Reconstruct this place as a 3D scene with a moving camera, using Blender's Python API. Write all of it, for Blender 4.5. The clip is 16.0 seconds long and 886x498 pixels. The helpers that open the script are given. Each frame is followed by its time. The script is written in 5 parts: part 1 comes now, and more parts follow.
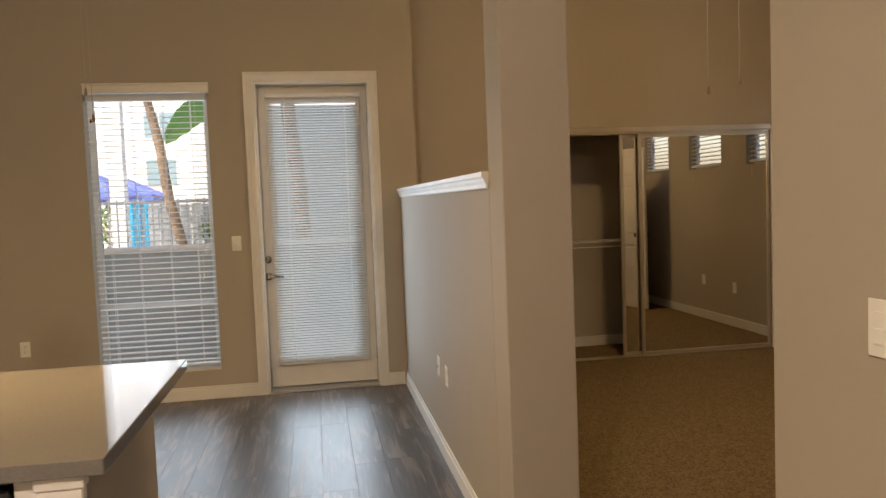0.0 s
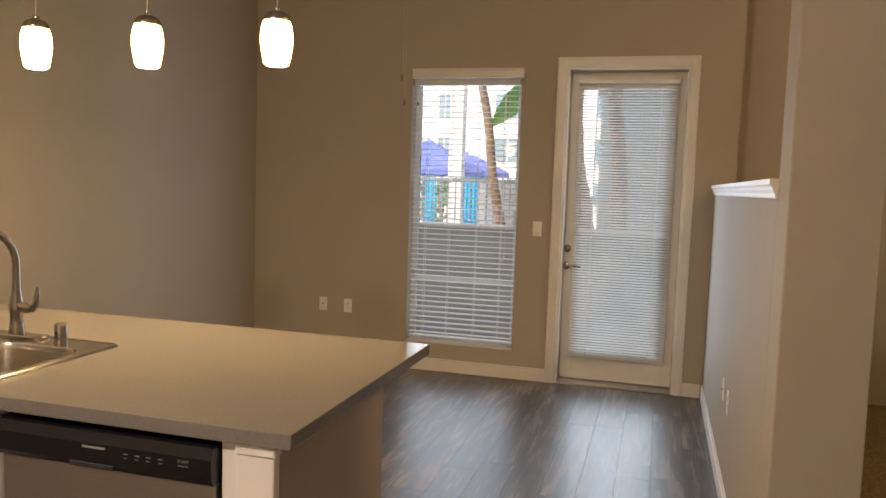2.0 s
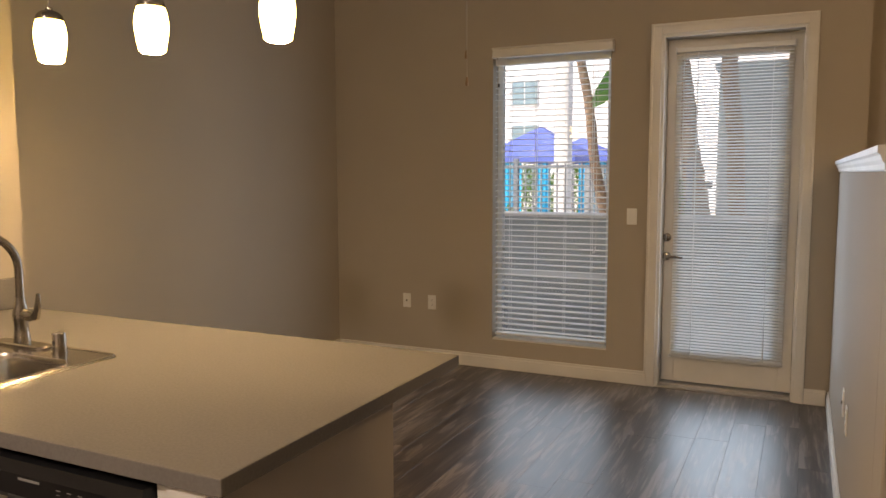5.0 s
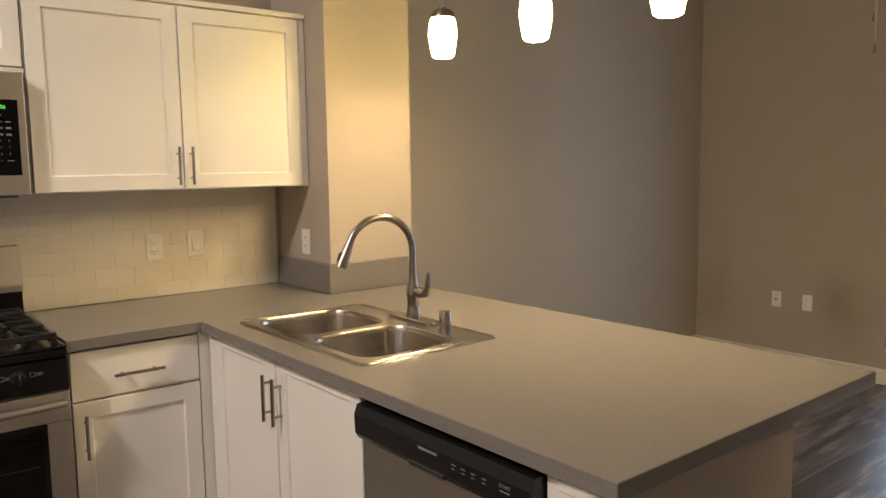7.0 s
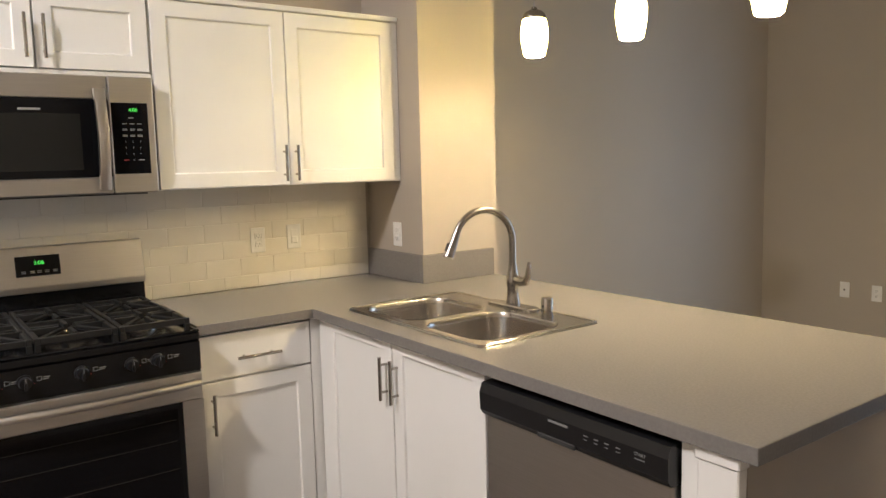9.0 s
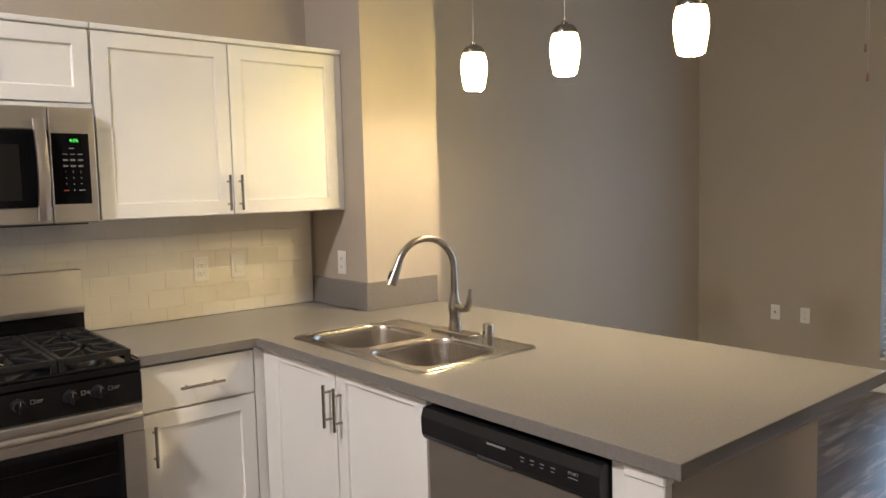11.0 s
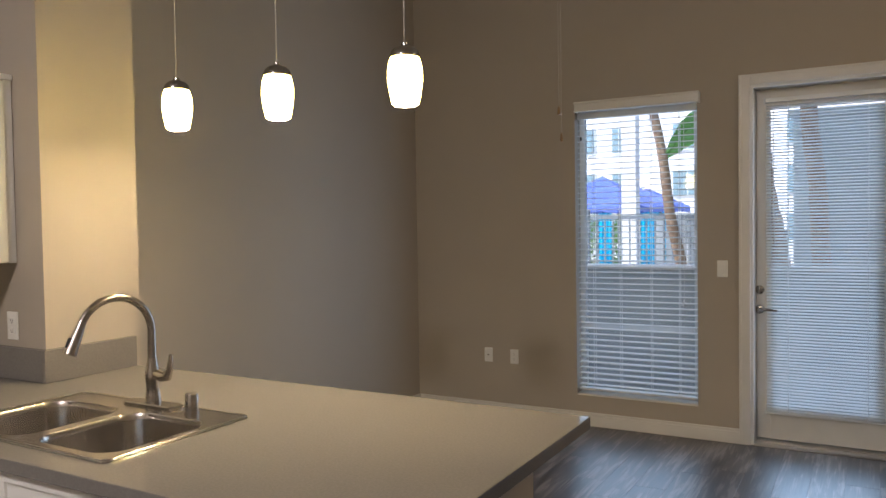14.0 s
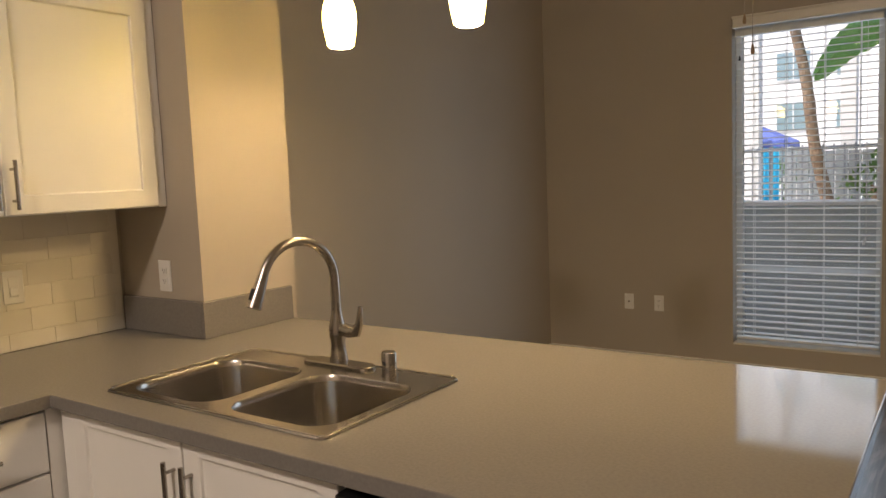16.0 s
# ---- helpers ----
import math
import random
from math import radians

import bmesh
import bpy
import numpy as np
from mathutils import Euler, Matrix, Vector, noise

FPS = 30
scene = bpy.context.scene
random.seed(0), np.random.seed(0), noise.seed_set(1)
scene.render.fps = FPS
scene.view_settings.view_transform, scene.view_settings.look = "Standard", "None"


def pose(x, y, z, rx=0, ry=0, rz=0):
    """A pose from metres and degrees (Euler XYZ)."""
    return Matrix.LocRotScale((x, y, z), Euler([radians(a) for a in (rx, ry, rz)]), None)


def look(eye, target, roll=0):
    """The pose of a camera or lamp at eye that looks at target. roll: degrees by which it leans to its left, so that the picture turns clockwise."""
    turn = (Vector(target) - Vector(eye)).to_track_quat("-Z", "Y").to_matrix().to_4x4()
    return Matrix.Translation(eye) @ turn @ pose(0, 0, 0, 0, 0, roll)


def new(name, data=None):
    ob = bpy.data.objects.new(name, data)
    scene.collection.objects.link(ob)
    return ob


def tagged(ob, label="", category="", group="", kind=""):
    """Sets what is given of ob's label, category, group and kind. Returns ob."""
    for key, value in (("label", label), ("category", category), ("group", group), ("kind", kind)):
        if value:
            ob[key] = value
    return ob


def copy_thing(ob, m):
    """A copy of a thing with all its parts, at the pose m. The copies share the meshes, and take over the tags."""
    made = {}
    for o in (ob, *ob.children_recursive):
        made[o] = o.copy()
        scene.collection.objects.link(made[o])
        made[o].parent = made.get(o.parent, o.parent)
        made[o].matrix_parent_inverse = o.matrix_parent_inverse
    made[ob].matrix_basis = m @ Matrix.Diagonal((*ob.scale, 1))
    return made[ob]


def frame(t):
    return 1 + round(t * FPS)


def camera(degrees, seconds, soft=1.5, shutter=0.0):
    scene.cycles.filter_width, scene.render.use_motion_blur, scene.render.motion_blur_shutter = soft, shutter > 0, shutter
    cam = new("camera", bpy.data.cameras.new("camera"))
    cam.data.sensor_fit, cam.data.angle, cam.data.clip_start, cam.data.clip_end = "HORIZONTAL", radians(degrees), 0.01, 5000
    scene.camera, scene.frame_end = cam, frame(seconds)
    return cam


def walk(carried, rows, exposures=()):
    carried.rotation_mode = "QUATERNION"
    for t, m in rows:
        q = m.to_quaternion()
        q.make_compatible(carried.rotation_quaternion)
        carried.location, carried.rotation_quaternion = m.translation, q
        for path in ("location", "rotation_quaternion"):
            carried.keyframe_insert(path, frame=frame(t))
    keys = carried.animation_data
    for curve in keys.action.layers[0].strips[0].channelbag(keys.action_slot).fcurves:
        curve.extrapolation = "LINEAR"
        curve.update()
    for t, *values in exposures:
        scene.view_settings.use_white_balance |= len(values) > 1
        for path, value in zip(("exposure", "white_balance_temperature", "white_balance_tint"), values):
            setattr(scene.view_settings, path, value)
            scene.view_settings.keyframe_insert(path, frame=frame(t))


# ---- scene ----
cam = camera(60.5, 16.0)
PATH = [
    (0, (0.233, 0.07, 1.462), (0.56, 2.039, 1.336), -2.2),
    (0.5, (0.248, 0.126, 1.503), (0.46, 2.107, 1.33), -2.5),
    (1, (0.295, 0.177, 1.501), (0.326, 2.167, 1.301), -1.1),
    (1.5, (0.387, 0.251, 1.485), (0.164, 2.228, 1.282), 2.3),
    (2, (0.536, 0.255, 1.515), (-0.009, 2.172, 1.346), 1.9),
    (2.5, (0.685, 0.26, 1.513), (0.002, 2.13, 1.328), -1.5),
    (3, (0.738, 0.296, 1.515), (0.062, 2.168, 1.317), -1.5),
    (3.2, (0.751, 0.34, 1.512), (0.047, 2.203, 1.329), -0.7),
    (5.3, (0.692, 0.775, 1.494), (-0.238, 2.534, 1.288), -0.1),
    (5.5, (0.664, 0.799, 1.486), (-0.366, 2.5, 1.275), -0.2),
    (6, (0.629, 0.846, 1.486), (-0.623, 2.39, 1.27), -0.4),
    (6.5, (0.585, 0.824, 1.486), (-0.84, 2.212, 1.273), -0.3),
    (7, (0.55, 0.753, 1.491), (-0.991, 2.008, 1.27), -0.8),
    (7.5, (0.529, 0.624, 1.499), (-1.076, 1.793, 1.261), -1.8),
    (8, (0.527, 0.541, 1.5), (-1.089, 1.694, 1.258), -1.9),
    (10.5, (0.568, 0.461, 1.496), (-0.98, 1.714, 1.306), -0.9),
    (11, (0.594, 0.459, 1.511), (-0.928, 1.745, 1.343), -1.4),
    (11.5, (0.621, 0.471, 1.512), (-0.856, 1.812, 1.368), -1.7),
    (12, (0.627, 0.501, 1.516), (-0.788, 1.908, 1.387), -1.7),
    (12.5, (0.639, 0.507, 1.516), (-0.7, 1.988, 1.399), -1.7),
    (13, (0.632, 0.522, 1.524), (-0.628, 2.072, 1.419), -0.9),
    (13.5, (0.585, 0.573, 1.521), (-0.55, 2.217, 1.435), -1.2),
    (14, (0.499, 0.63, 1.532), (-0.478, 2.373, 1.467), -0.9),
    (14.5, (0.421, 0.65, 1.522), (-0.451, 2.448, 1.447), -0.8),
    (15, (0.239, 0.664, 1.508), (-0.602, 2.475, 1.395), -1.5),
    (15.5, (0.065, 0.672, 1.505), (-0.854, 2.441, 1.344), -2.3),
    (16, (-0.091, 0.764, 1.483), (-1.232, 2.394, 1.284), -2.4),
]
EXPOSURES = [
    (0.0, 1.74, 7200, 15), (1.5, 1.7, 7200, 16), (3.0, 1.6, 7200, 18), (5.5, 1.42, 7000, 17), (6.5, 1.38, 6300, 15), (7.0, 1.62, 6100, 13), (8.0, 2.0, 5550, 10),
    (11.0, 1.86, 5450, 11), (12.5, 1.52, 5400, 12), (14.5, 1.46, 5700, 12), (15.0, 1.38, 6000, 12), (15.5, 1.36, 6300, 13), (16.0, 1.24, 6600, 14),
]
walk(cam, [(t, look(eye, target, roll)) for t, eye, target, roll in PATH], EXPOSURES)

# ---- world and large lights ----
world = bpy.data.worlds.new("sky")
scene.world = world
world.use_nodes = True
wn = world.node_tree.nodes
sky = wn.new("ShaderNodeTexSky")
sky.sky_type, sky.sun_disc = "NISHITA", False
sky.sun_elevation, sky.sun_rotation = radians(54), radians(211)
sky.air_density, sky.dust_density = 1.0, 3.0
wn["Background"].inputs["Strength"].default_value = 0.115
world.node_tree.links.new(sky.outputs[0], wn["Background"].inputs[0])


def lamp(name, kind, energy, m, color=(1, 1, 1), **extra):
    data = bpy.data.lights.new(name, kind)
    data.energy, data.color = energy, color
    for key, value in extra.items():
        setattr(data, key, value)
    ob = new(name, data)
    ob.matrix_world = m
    return ob


lamp("sun", "SUN", 1.6, look((0, 0, 0), (0.3, 0.5, -0.8)), (1.0, 0.95, 0.88), angle=radians(8))
# daylight of the sky in the openings
lamp("window_sky", "AREA", 2.3, look((-0.98, 6.197, 1.3), (-0.98, 0, 1.3)), (0.62, 0.81, 1.0), shape="RECTANGLE", size=0.84, size_y=2.05)
lamp("door_sky", "AREA", 2.7, look((0.24, 6.224, 1.28), (0.24, 0, 1.28)), (0.62, 0.81, 1.0), shape="RECTANGLE", size=0.62, size_y=2.03)
lamp("window_daylight", "AREA", 3.2, look((-0.98, 6.092, 1.3), (-0.98, 0, 1.3)), (0.62, 0.81, 1.0), shape="RECTANGLE", size=0.84, size_y=2.05)
lamp("door_daylight", "AREA", 4.6, look((0.256, 6.165, 1.28), (0.256, 0, 1.28)), (0.62, 0.81, 1.0), shape="RECTANGLE", size=0.70, size_y=2.05)


# ---- small tools ----
def link(nt, a, b):
    nt.links.new(a, b)


def material(name, color, rough=0.5, metal=0.0, color2=None, scale=6.0, stretch=(1, 1, 1), bump=0.0, bump_scale=200.0,
             spec=0.5, vary=0.0, coat=0.0, rough_vary=0.0, detail=6.0):
    """Principled paint with a coarse and a fine variation in object space."""
    m = bpy.data.materials.new(name)
    m.use_nodes = True
    nt = m.node_tree
    n = nt.nodes
    p = n["Principled BSDF"]
    p.inputs["Roughness"].default_value, p.inputs["Metallic"].default_value = rough, metal
    p.inputs["Specular IOR Level"].default_value = spec
    p.inputs["Coat Weight"].default_value = coat
    geo = n.new("ShaderNodeNewGeometry")
    mapping = n.new("ShaderNodeMapping")
    mapping.inputs["Scale"].default_value = stretch
    link(nt, geo.outputs["Position"], mapping.inputs["Vector"])
    noise_a = n.new("ShaderNodeTexNoise")
    noise_a.inputs["Scale"].default_value, noise_a.inputs["Detail"].default_value = scale, detail
    link(nt, mapping.outputs[0], noise_a.inputs["Vector"])
    mix = n.new("ShaderNodeMix")
    mix.data_type = "RGBA"
    mix.inputs["A"].default_value = (*color, 1)
    mix.inputs["B"].default_value = (*(color2 or [c * 0.93 for c in color]), 1)
    ramp = n.new("ShaderNodeMapRange")
    ramp.inputs["From Min"].default_value, ramp.inputs["From Max"].default_value = 0.35, 0.65
    link(nt, noise_a.outputs["Fac"], ramp.inputs["Value"])
    link(nt, ramp.outputs[0], mix.inputs["Factor"])
    out = mix.outputs["Result"]
    if vary:
        info = n.new("ShaderNodeObjectInfo")
        hsv = n.new("ShaderNodeHueSaturation")
        spread = n.new("ShaderNodeMapRange")
        spread.inputs["To Min"].default_value, spread.inputs["To Max"].default_value = 1 - vary, 1 + vary
        link(nt, info.outputs["Random"], spread.inputs["Value"])
        link(nt, spread.outputs[0], hsv.inputs["Value"])
        link(nt, out, hsv.inputs["Color"])
        out = hsv.outputs["Color"]
    link(nt, out, p.inputs["Base Color"])
    if rough_vary:
        rr = n.new("ShaderNodeMapRange")
        rr.inputs["To Min"].default_value, rr.inputs["To Max"].default_value = rough - rough_vary, rough + rough_vary
        link(nt, noise_a.outputs["Fac"], rr.inputs["Value"])
        link(nt, rr.outputs[0], p.inputs["Roughness"])
    if bump:
        noise_b = n.new("ShaderNodeTexNoise")
        noise_b.inputs["Scale"].default_value, noise_b.inputs["Detail"].default_value = bump_scale, 3
        link(nt, mapping.outputs[0], noise_b.inputs["Vector"])
        b = n.new("ShaderNodeBump")
        b.inputs["Strength"].default_value, b.inputs["Distance"].default_value = bump, 0.002
        link(nt, noise_b.outputs["Fac"], b.inputs["Height"])
        link(nt, b.outputs[0], p.inputs["Normal"])
    return m


def glowing(name, color, strength):
    m = bpy.data.materials.new(name)
    m.use_nodes = True
    p = m.node_tree.nodes["Principled BSDF"]
    p.inputs["Base Color"].default_value = (*color, 1)
    p.inputs["Emission Color"].default_value = (*color, 1)
    p.inputs["Emission Strength"].default_value = strength
    return m


def clear_glass(name, color=(1, 1, 1)):
    m = bpy.data.materials.new(name)
    m.use_nodes = True
    p = m.node_tree.nodes["Principled BSDF"]
    p.inputs["Base Color"].default_value = (*color, 1)
    p.inputs["Roughness"].default_value = 0.0
    p.inputs["IOR"].default_value = 1.45
    p.inputs["Transmission Weight"].default_value = 1.0
    return m


def translucent(name, color, amount):
    """Thin sheet that lets part of the light through."""
    m = material(name, color, 0.5, scale=3)
    nt = m.node_tree
    p = nt.nodes["Principled BSDF"]
    t = nt.nodes.new("ShaderNodeBsdfTranslucent")
    t.inputs["Color"].default_value = (*color, 1)
    mix = nt.nodes.new("ShaderNodeMixShader")
    mix.inputs["Fac"].default_value = amount
    link(nt, p.outputs[0], mix.inputs[1])
    link(nt, t.outputs[0], mix.inputs[2])
    link(nt, mix.outputs[0], nt.nodes["Material Output"].inputs["Surface"])
    return m


def box(bm, x0, x1, y0, y1, z0, z1, bevel=0.0, segments=1):
    made = bmesh.ops.create_cube(bm, size=1)["verts"]
    bmesh.ops.transform(bm, verts=made, matrix=Matrix.Translation(((x0 + x1) / 2, (y0 + y1) / 2, (z0 + z1) / 2)) @ Matrix.Diagonal((abs(x1 - x0), abs(y1 - y0), abs(z1 - z0), 1)))
    if bevel:
        edges = {e for v in made for e in v.link_edges}
        bmesh.ops.bevel(bm, geom=list(edges), offset=bevel, segments=segments, profile=0.5, affect="EDGES")
    return bm


def boxes(*specs):
    bm = bmesh.new()
    for sp in specs:
        box(bm, *sp)
    return bm


def rod(bm, a, b, r, r2=None, segments=12):
    """A round bar from a to b."""
    a, b = Vector(a), Vector(b)
    d = b - a
    m = Matrix.Translation((a + b) / 2) @ d.to_track_quat("Z", "Y").to_matrix().to_4x4()
    bmesh.ops.create_cone(bm, cap_ends=True, segments=segments, radius1=r, radius2=r if r2 is None else r2, depth=d.length, matrix=m)
    return bm


def rods(r, *pairs, segments=12):
    bm = bmesh.new()
    for a, b in pairs:
        rod(bm, a, b, r, segments=segments)
    return bm


def lathe(profile, centre=(0, 0, 0), segments=28, axis="Z"):
    """A turned body from (radius, height) pairs."""
    bm = bmesh.new()
    rings = []
    for r, h in profile:
        ring = []
        for k in range(segments):
            a = 2 * math.pi * k / segments
            v = Vector((r * math.cos(a), r * math.sin(a), h))
            if axis == "Y":
                v = Vector((v.x, -v.z, v.y))
            elif axis == "X":
                v = Vector((v.z, v.x, v.y))
            ring.append(bm.verts.new(v + Vector(centre)))
        rings.append(ring)
    for ra, rb in zip(rings, rings[1:]):
        for k in range(segments):
            bm.faces.new((ra[k], ra[(k + 1) % segments], rb[(k + 1) % segments], rb[k]))
    for ring in (rings[0], rings[-1]):
        if (ring[0].co - ring[segments // 2].co).length > 1e-4:
            bm.faces.new(ring)
    bmesh.ops.remove_doubles(bm, verts=bm.verts, dist=1e-6)
    bmesh.ops.recalc_face_normals(bm, faces=bm.faces)
    return bm


def tube(points, r, segments=14, taper=None):
    """A bent tube through the points."""
    bm = bmesh.new()
    pts = [Vector(p) for p in points]
    rings = []
    side = None
    for k, p in enumerate(pts):
        d = (pts[min(k + 1, len(pts) - 1)] - pts[max(k - 1, 0)]).normalized()
        if side is None:
            side = d.orthogonal().normalized()
        side = (side - side.dot(d) * d).normalized()
        up = d.cross(side)
        rr = r if taper is None else taper[k]
        rings.append([bm.verts.new(p + rr * (math.cos(2 * math.pi * j / segments) * side + math.sin(2 * math.pi * j / segments) * up)) for j in range(segments)])
    for ra, rb in zip(rings, rings[1:]):
        for k in range(segments):
            bm.faces.new((ra[k], ra[(k + 1) % segments], rb[(k + 1) % segments], rb[k]))
    bm.faces.new(rings[0])
    bm.faces.new(rings[-1])
    bmesh.ops.recalc_face_normals(bm, faces=bm.faces)
    return bm


def base_of(ob):
    at = Vector((0, 0, 0))
    while ob is not None:
        at += ob.location
        ob = ob.parent
    return at


def finish(bm, name, smooth):
    me = bpy.data.meshes.new(name)
    bm.to_mesh(me)
    bm.free()
    if smooth:
        me.shade_smooth()
        me.set_sharp_from_angle(angle=radians(35))
    return me


def part(name, bm, mat, parent, label="", smooth=False):
    """One mesh, given in world places, under its thing."""
    bmesh.ops.translate(bm, verts=bm.verts, vec=-base_of(parent))
    ob = new(name, finish(bm, name, smooth))
    ob.data.materials.append(mat)
    ob.parent = parent
    if label:
        ob["label"] = label
    return ob


def thing(name, at, label, category, group="", kind=""):
    ob = new(name)
    ob.location = at
    return tagged(ob, label, category, group, kind)


def solid(name, bm, mat, label="", category="", kind="structure", smooth=False):
    ob = new(name, finish(bm, name, smooth))
    ob.data.materials.append(mat)
    return tagged(ob, label, category, "", kind)


def lettering(text, size, m, mat, parent, name="lettering"):
    cu = bpy.data.curves.new(name, "FONT")
    cu.body, cu.size, cu.align_x, cu.align_y, cu.extrude = text, size, "CENTER", "CENTER", 0.0003
    cu.materials.append(mat)
    ob = new(name, cu)
    ob.parent = parent
    ob.matrix_local = Matrix.Translation(-base_of(parent)) @ m
    return ob


# ---- materials ----
PAINT = material("greige_wall_paint", (0.40, 0.355, 0.295), 0.72, color2=(0.385, 0.34, 0.282), scale=1.3, bump=0.25, bump_scale=160, spec=0.3)
CEIL = material("ceiling_paint", (0.54, 0.505, 0.45), 0.8, scale=1.5, bump=0.3, bump_scale=120, spec=0.2)
TRIM = material("white_trim_paint", (0.70, 0.675, 0.63), 0.38, scale=4, bump=0.05, bump_scale=60)
CABINET = material("white_cabinet_paint", (0.80, 0.785, 0.755), 0.36, color2=(0.77, 0.755, 0.72), scale=2.5, bump=0.04, bump_scale=90)
QUARTZ = material("grey_quartz", (0.200, 0.187, 0.172), 0.055, color2=(0.180, 0.168, 0.154), scale=140, bump=0.0, spec=0.10, rough_vary=0.015)
STEEL = material("brushed_steel", (0.60, 0.575, 0.54), 0.37, 1.0, color2=(0.56, 0.535, 0.50), scale=8, stretch=(1, 1, 60), bump=0.02, bump_scale=60, rough_vary=0.015)
POLISHED = material("polished_steel", (0.84, 0.81, 0.77), 0.28, 1.0)
SINK_STEEL = material("sink_steel", (0.47, 0.44, 0.40), 0.22, 1.0, scale=5, rough_vary=0.04, detail=1.0)
NICKEL = material("brushed_nickel", (0.37, 0.34, 0.305), 0.25, 1.0, scale=30, rough_vary=0.05)
BLACK = material("black_enamel", (0.008, 0.008, 0.009), 0.16, scale=10, rough_vary=0.03, spec=0.32)
IRON = material("cast_iron", (0.011, 0.011, 0.011), 0.4, spec=0.5, scale=40, bump=0.3, bump_scale=300)
BLACK_GLASS = material("black_glass", (0.005, 0.005, 0.006), 0.04, scale=3, spec=0.22)
DARK_PLASTIC = material("black_plastic", (0.010, 0.010, 0.011), 0.30, scale=10, spec=0.35)
TILE = material("ivory_glazed_tile", (0.74, 0.70, 0.61), 0.12, color2=(0.71, 0.67, 0.58), scale=6, spec=0.6, vary=0.015, bump=0.06, bump_scale=14)
GROUT = material("pale_grout", (0.73, 0.69, 0.60), 0.85, scale=40, bump=0.2, bump_scale=300)
PLATE = material("white_plastic", (0.78, 0.77, 0.74), 0.30, scale=10)
SLOT = material("dark_slot", (0.03, 0.03, 0.03), 0.6)
BLIND = translucent("white_vinyl_slat", (0.80, 0.81, 0.81), 0.18)
CORD = material("white_cord", (0.72, 0.72, 0.70), 0.7)
LADDER = translucent("white_ladder_tape", (0.85, 0.86, 0.86), 0.45)
VINYL = material("white_vinyl_frame", (0.74, 0.75, 0.75), 0.35)
GLASS = clear_glass("window_glass")
SHADE = glowing("lit_white_glass", (1.0, 0.68, 0.16), 13.0)
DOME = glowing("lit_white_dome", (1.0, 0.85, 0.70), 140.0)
BULB = glowing("lit_bulb_face", (1.0, 0.71, 0.36), 245.0)
BED_DOME = glowing("lit_warm_dome", (1.0, 0.70, 0.36), 41.0)
BULB_SKIN = material("pendant_cord", (0.35, 0.33, 0.30), 0.5)
MIRROR = material("mirror_glass", (0.80, 0.80, 0.78), 0.015, 1.0, color2=(0.79, 0.79, 0.77))
ALU = material("pale_bronze_frame", (0.62, 0.57, 0.49), 0.32, 0.7, scale=8)
THRESH = material("metal_threshold", (0.55, 0.52, 0.48), 0.3, 1.0, scale=20)
GREEN_LED = glowing("green_led", (0.16, 1.0, 0.10), 0.20)
OVEN_DIM = material("dim_rack_wire", (0.020, 0.017, 0.014), 0.6, spec=0.2)
GREY_PRINT = material("pale_print", (0.27, 0.27, 0.26), 0.5)
RED_PRINT = material("red_print", (0.5, 0.05, 0.04), 0.5)


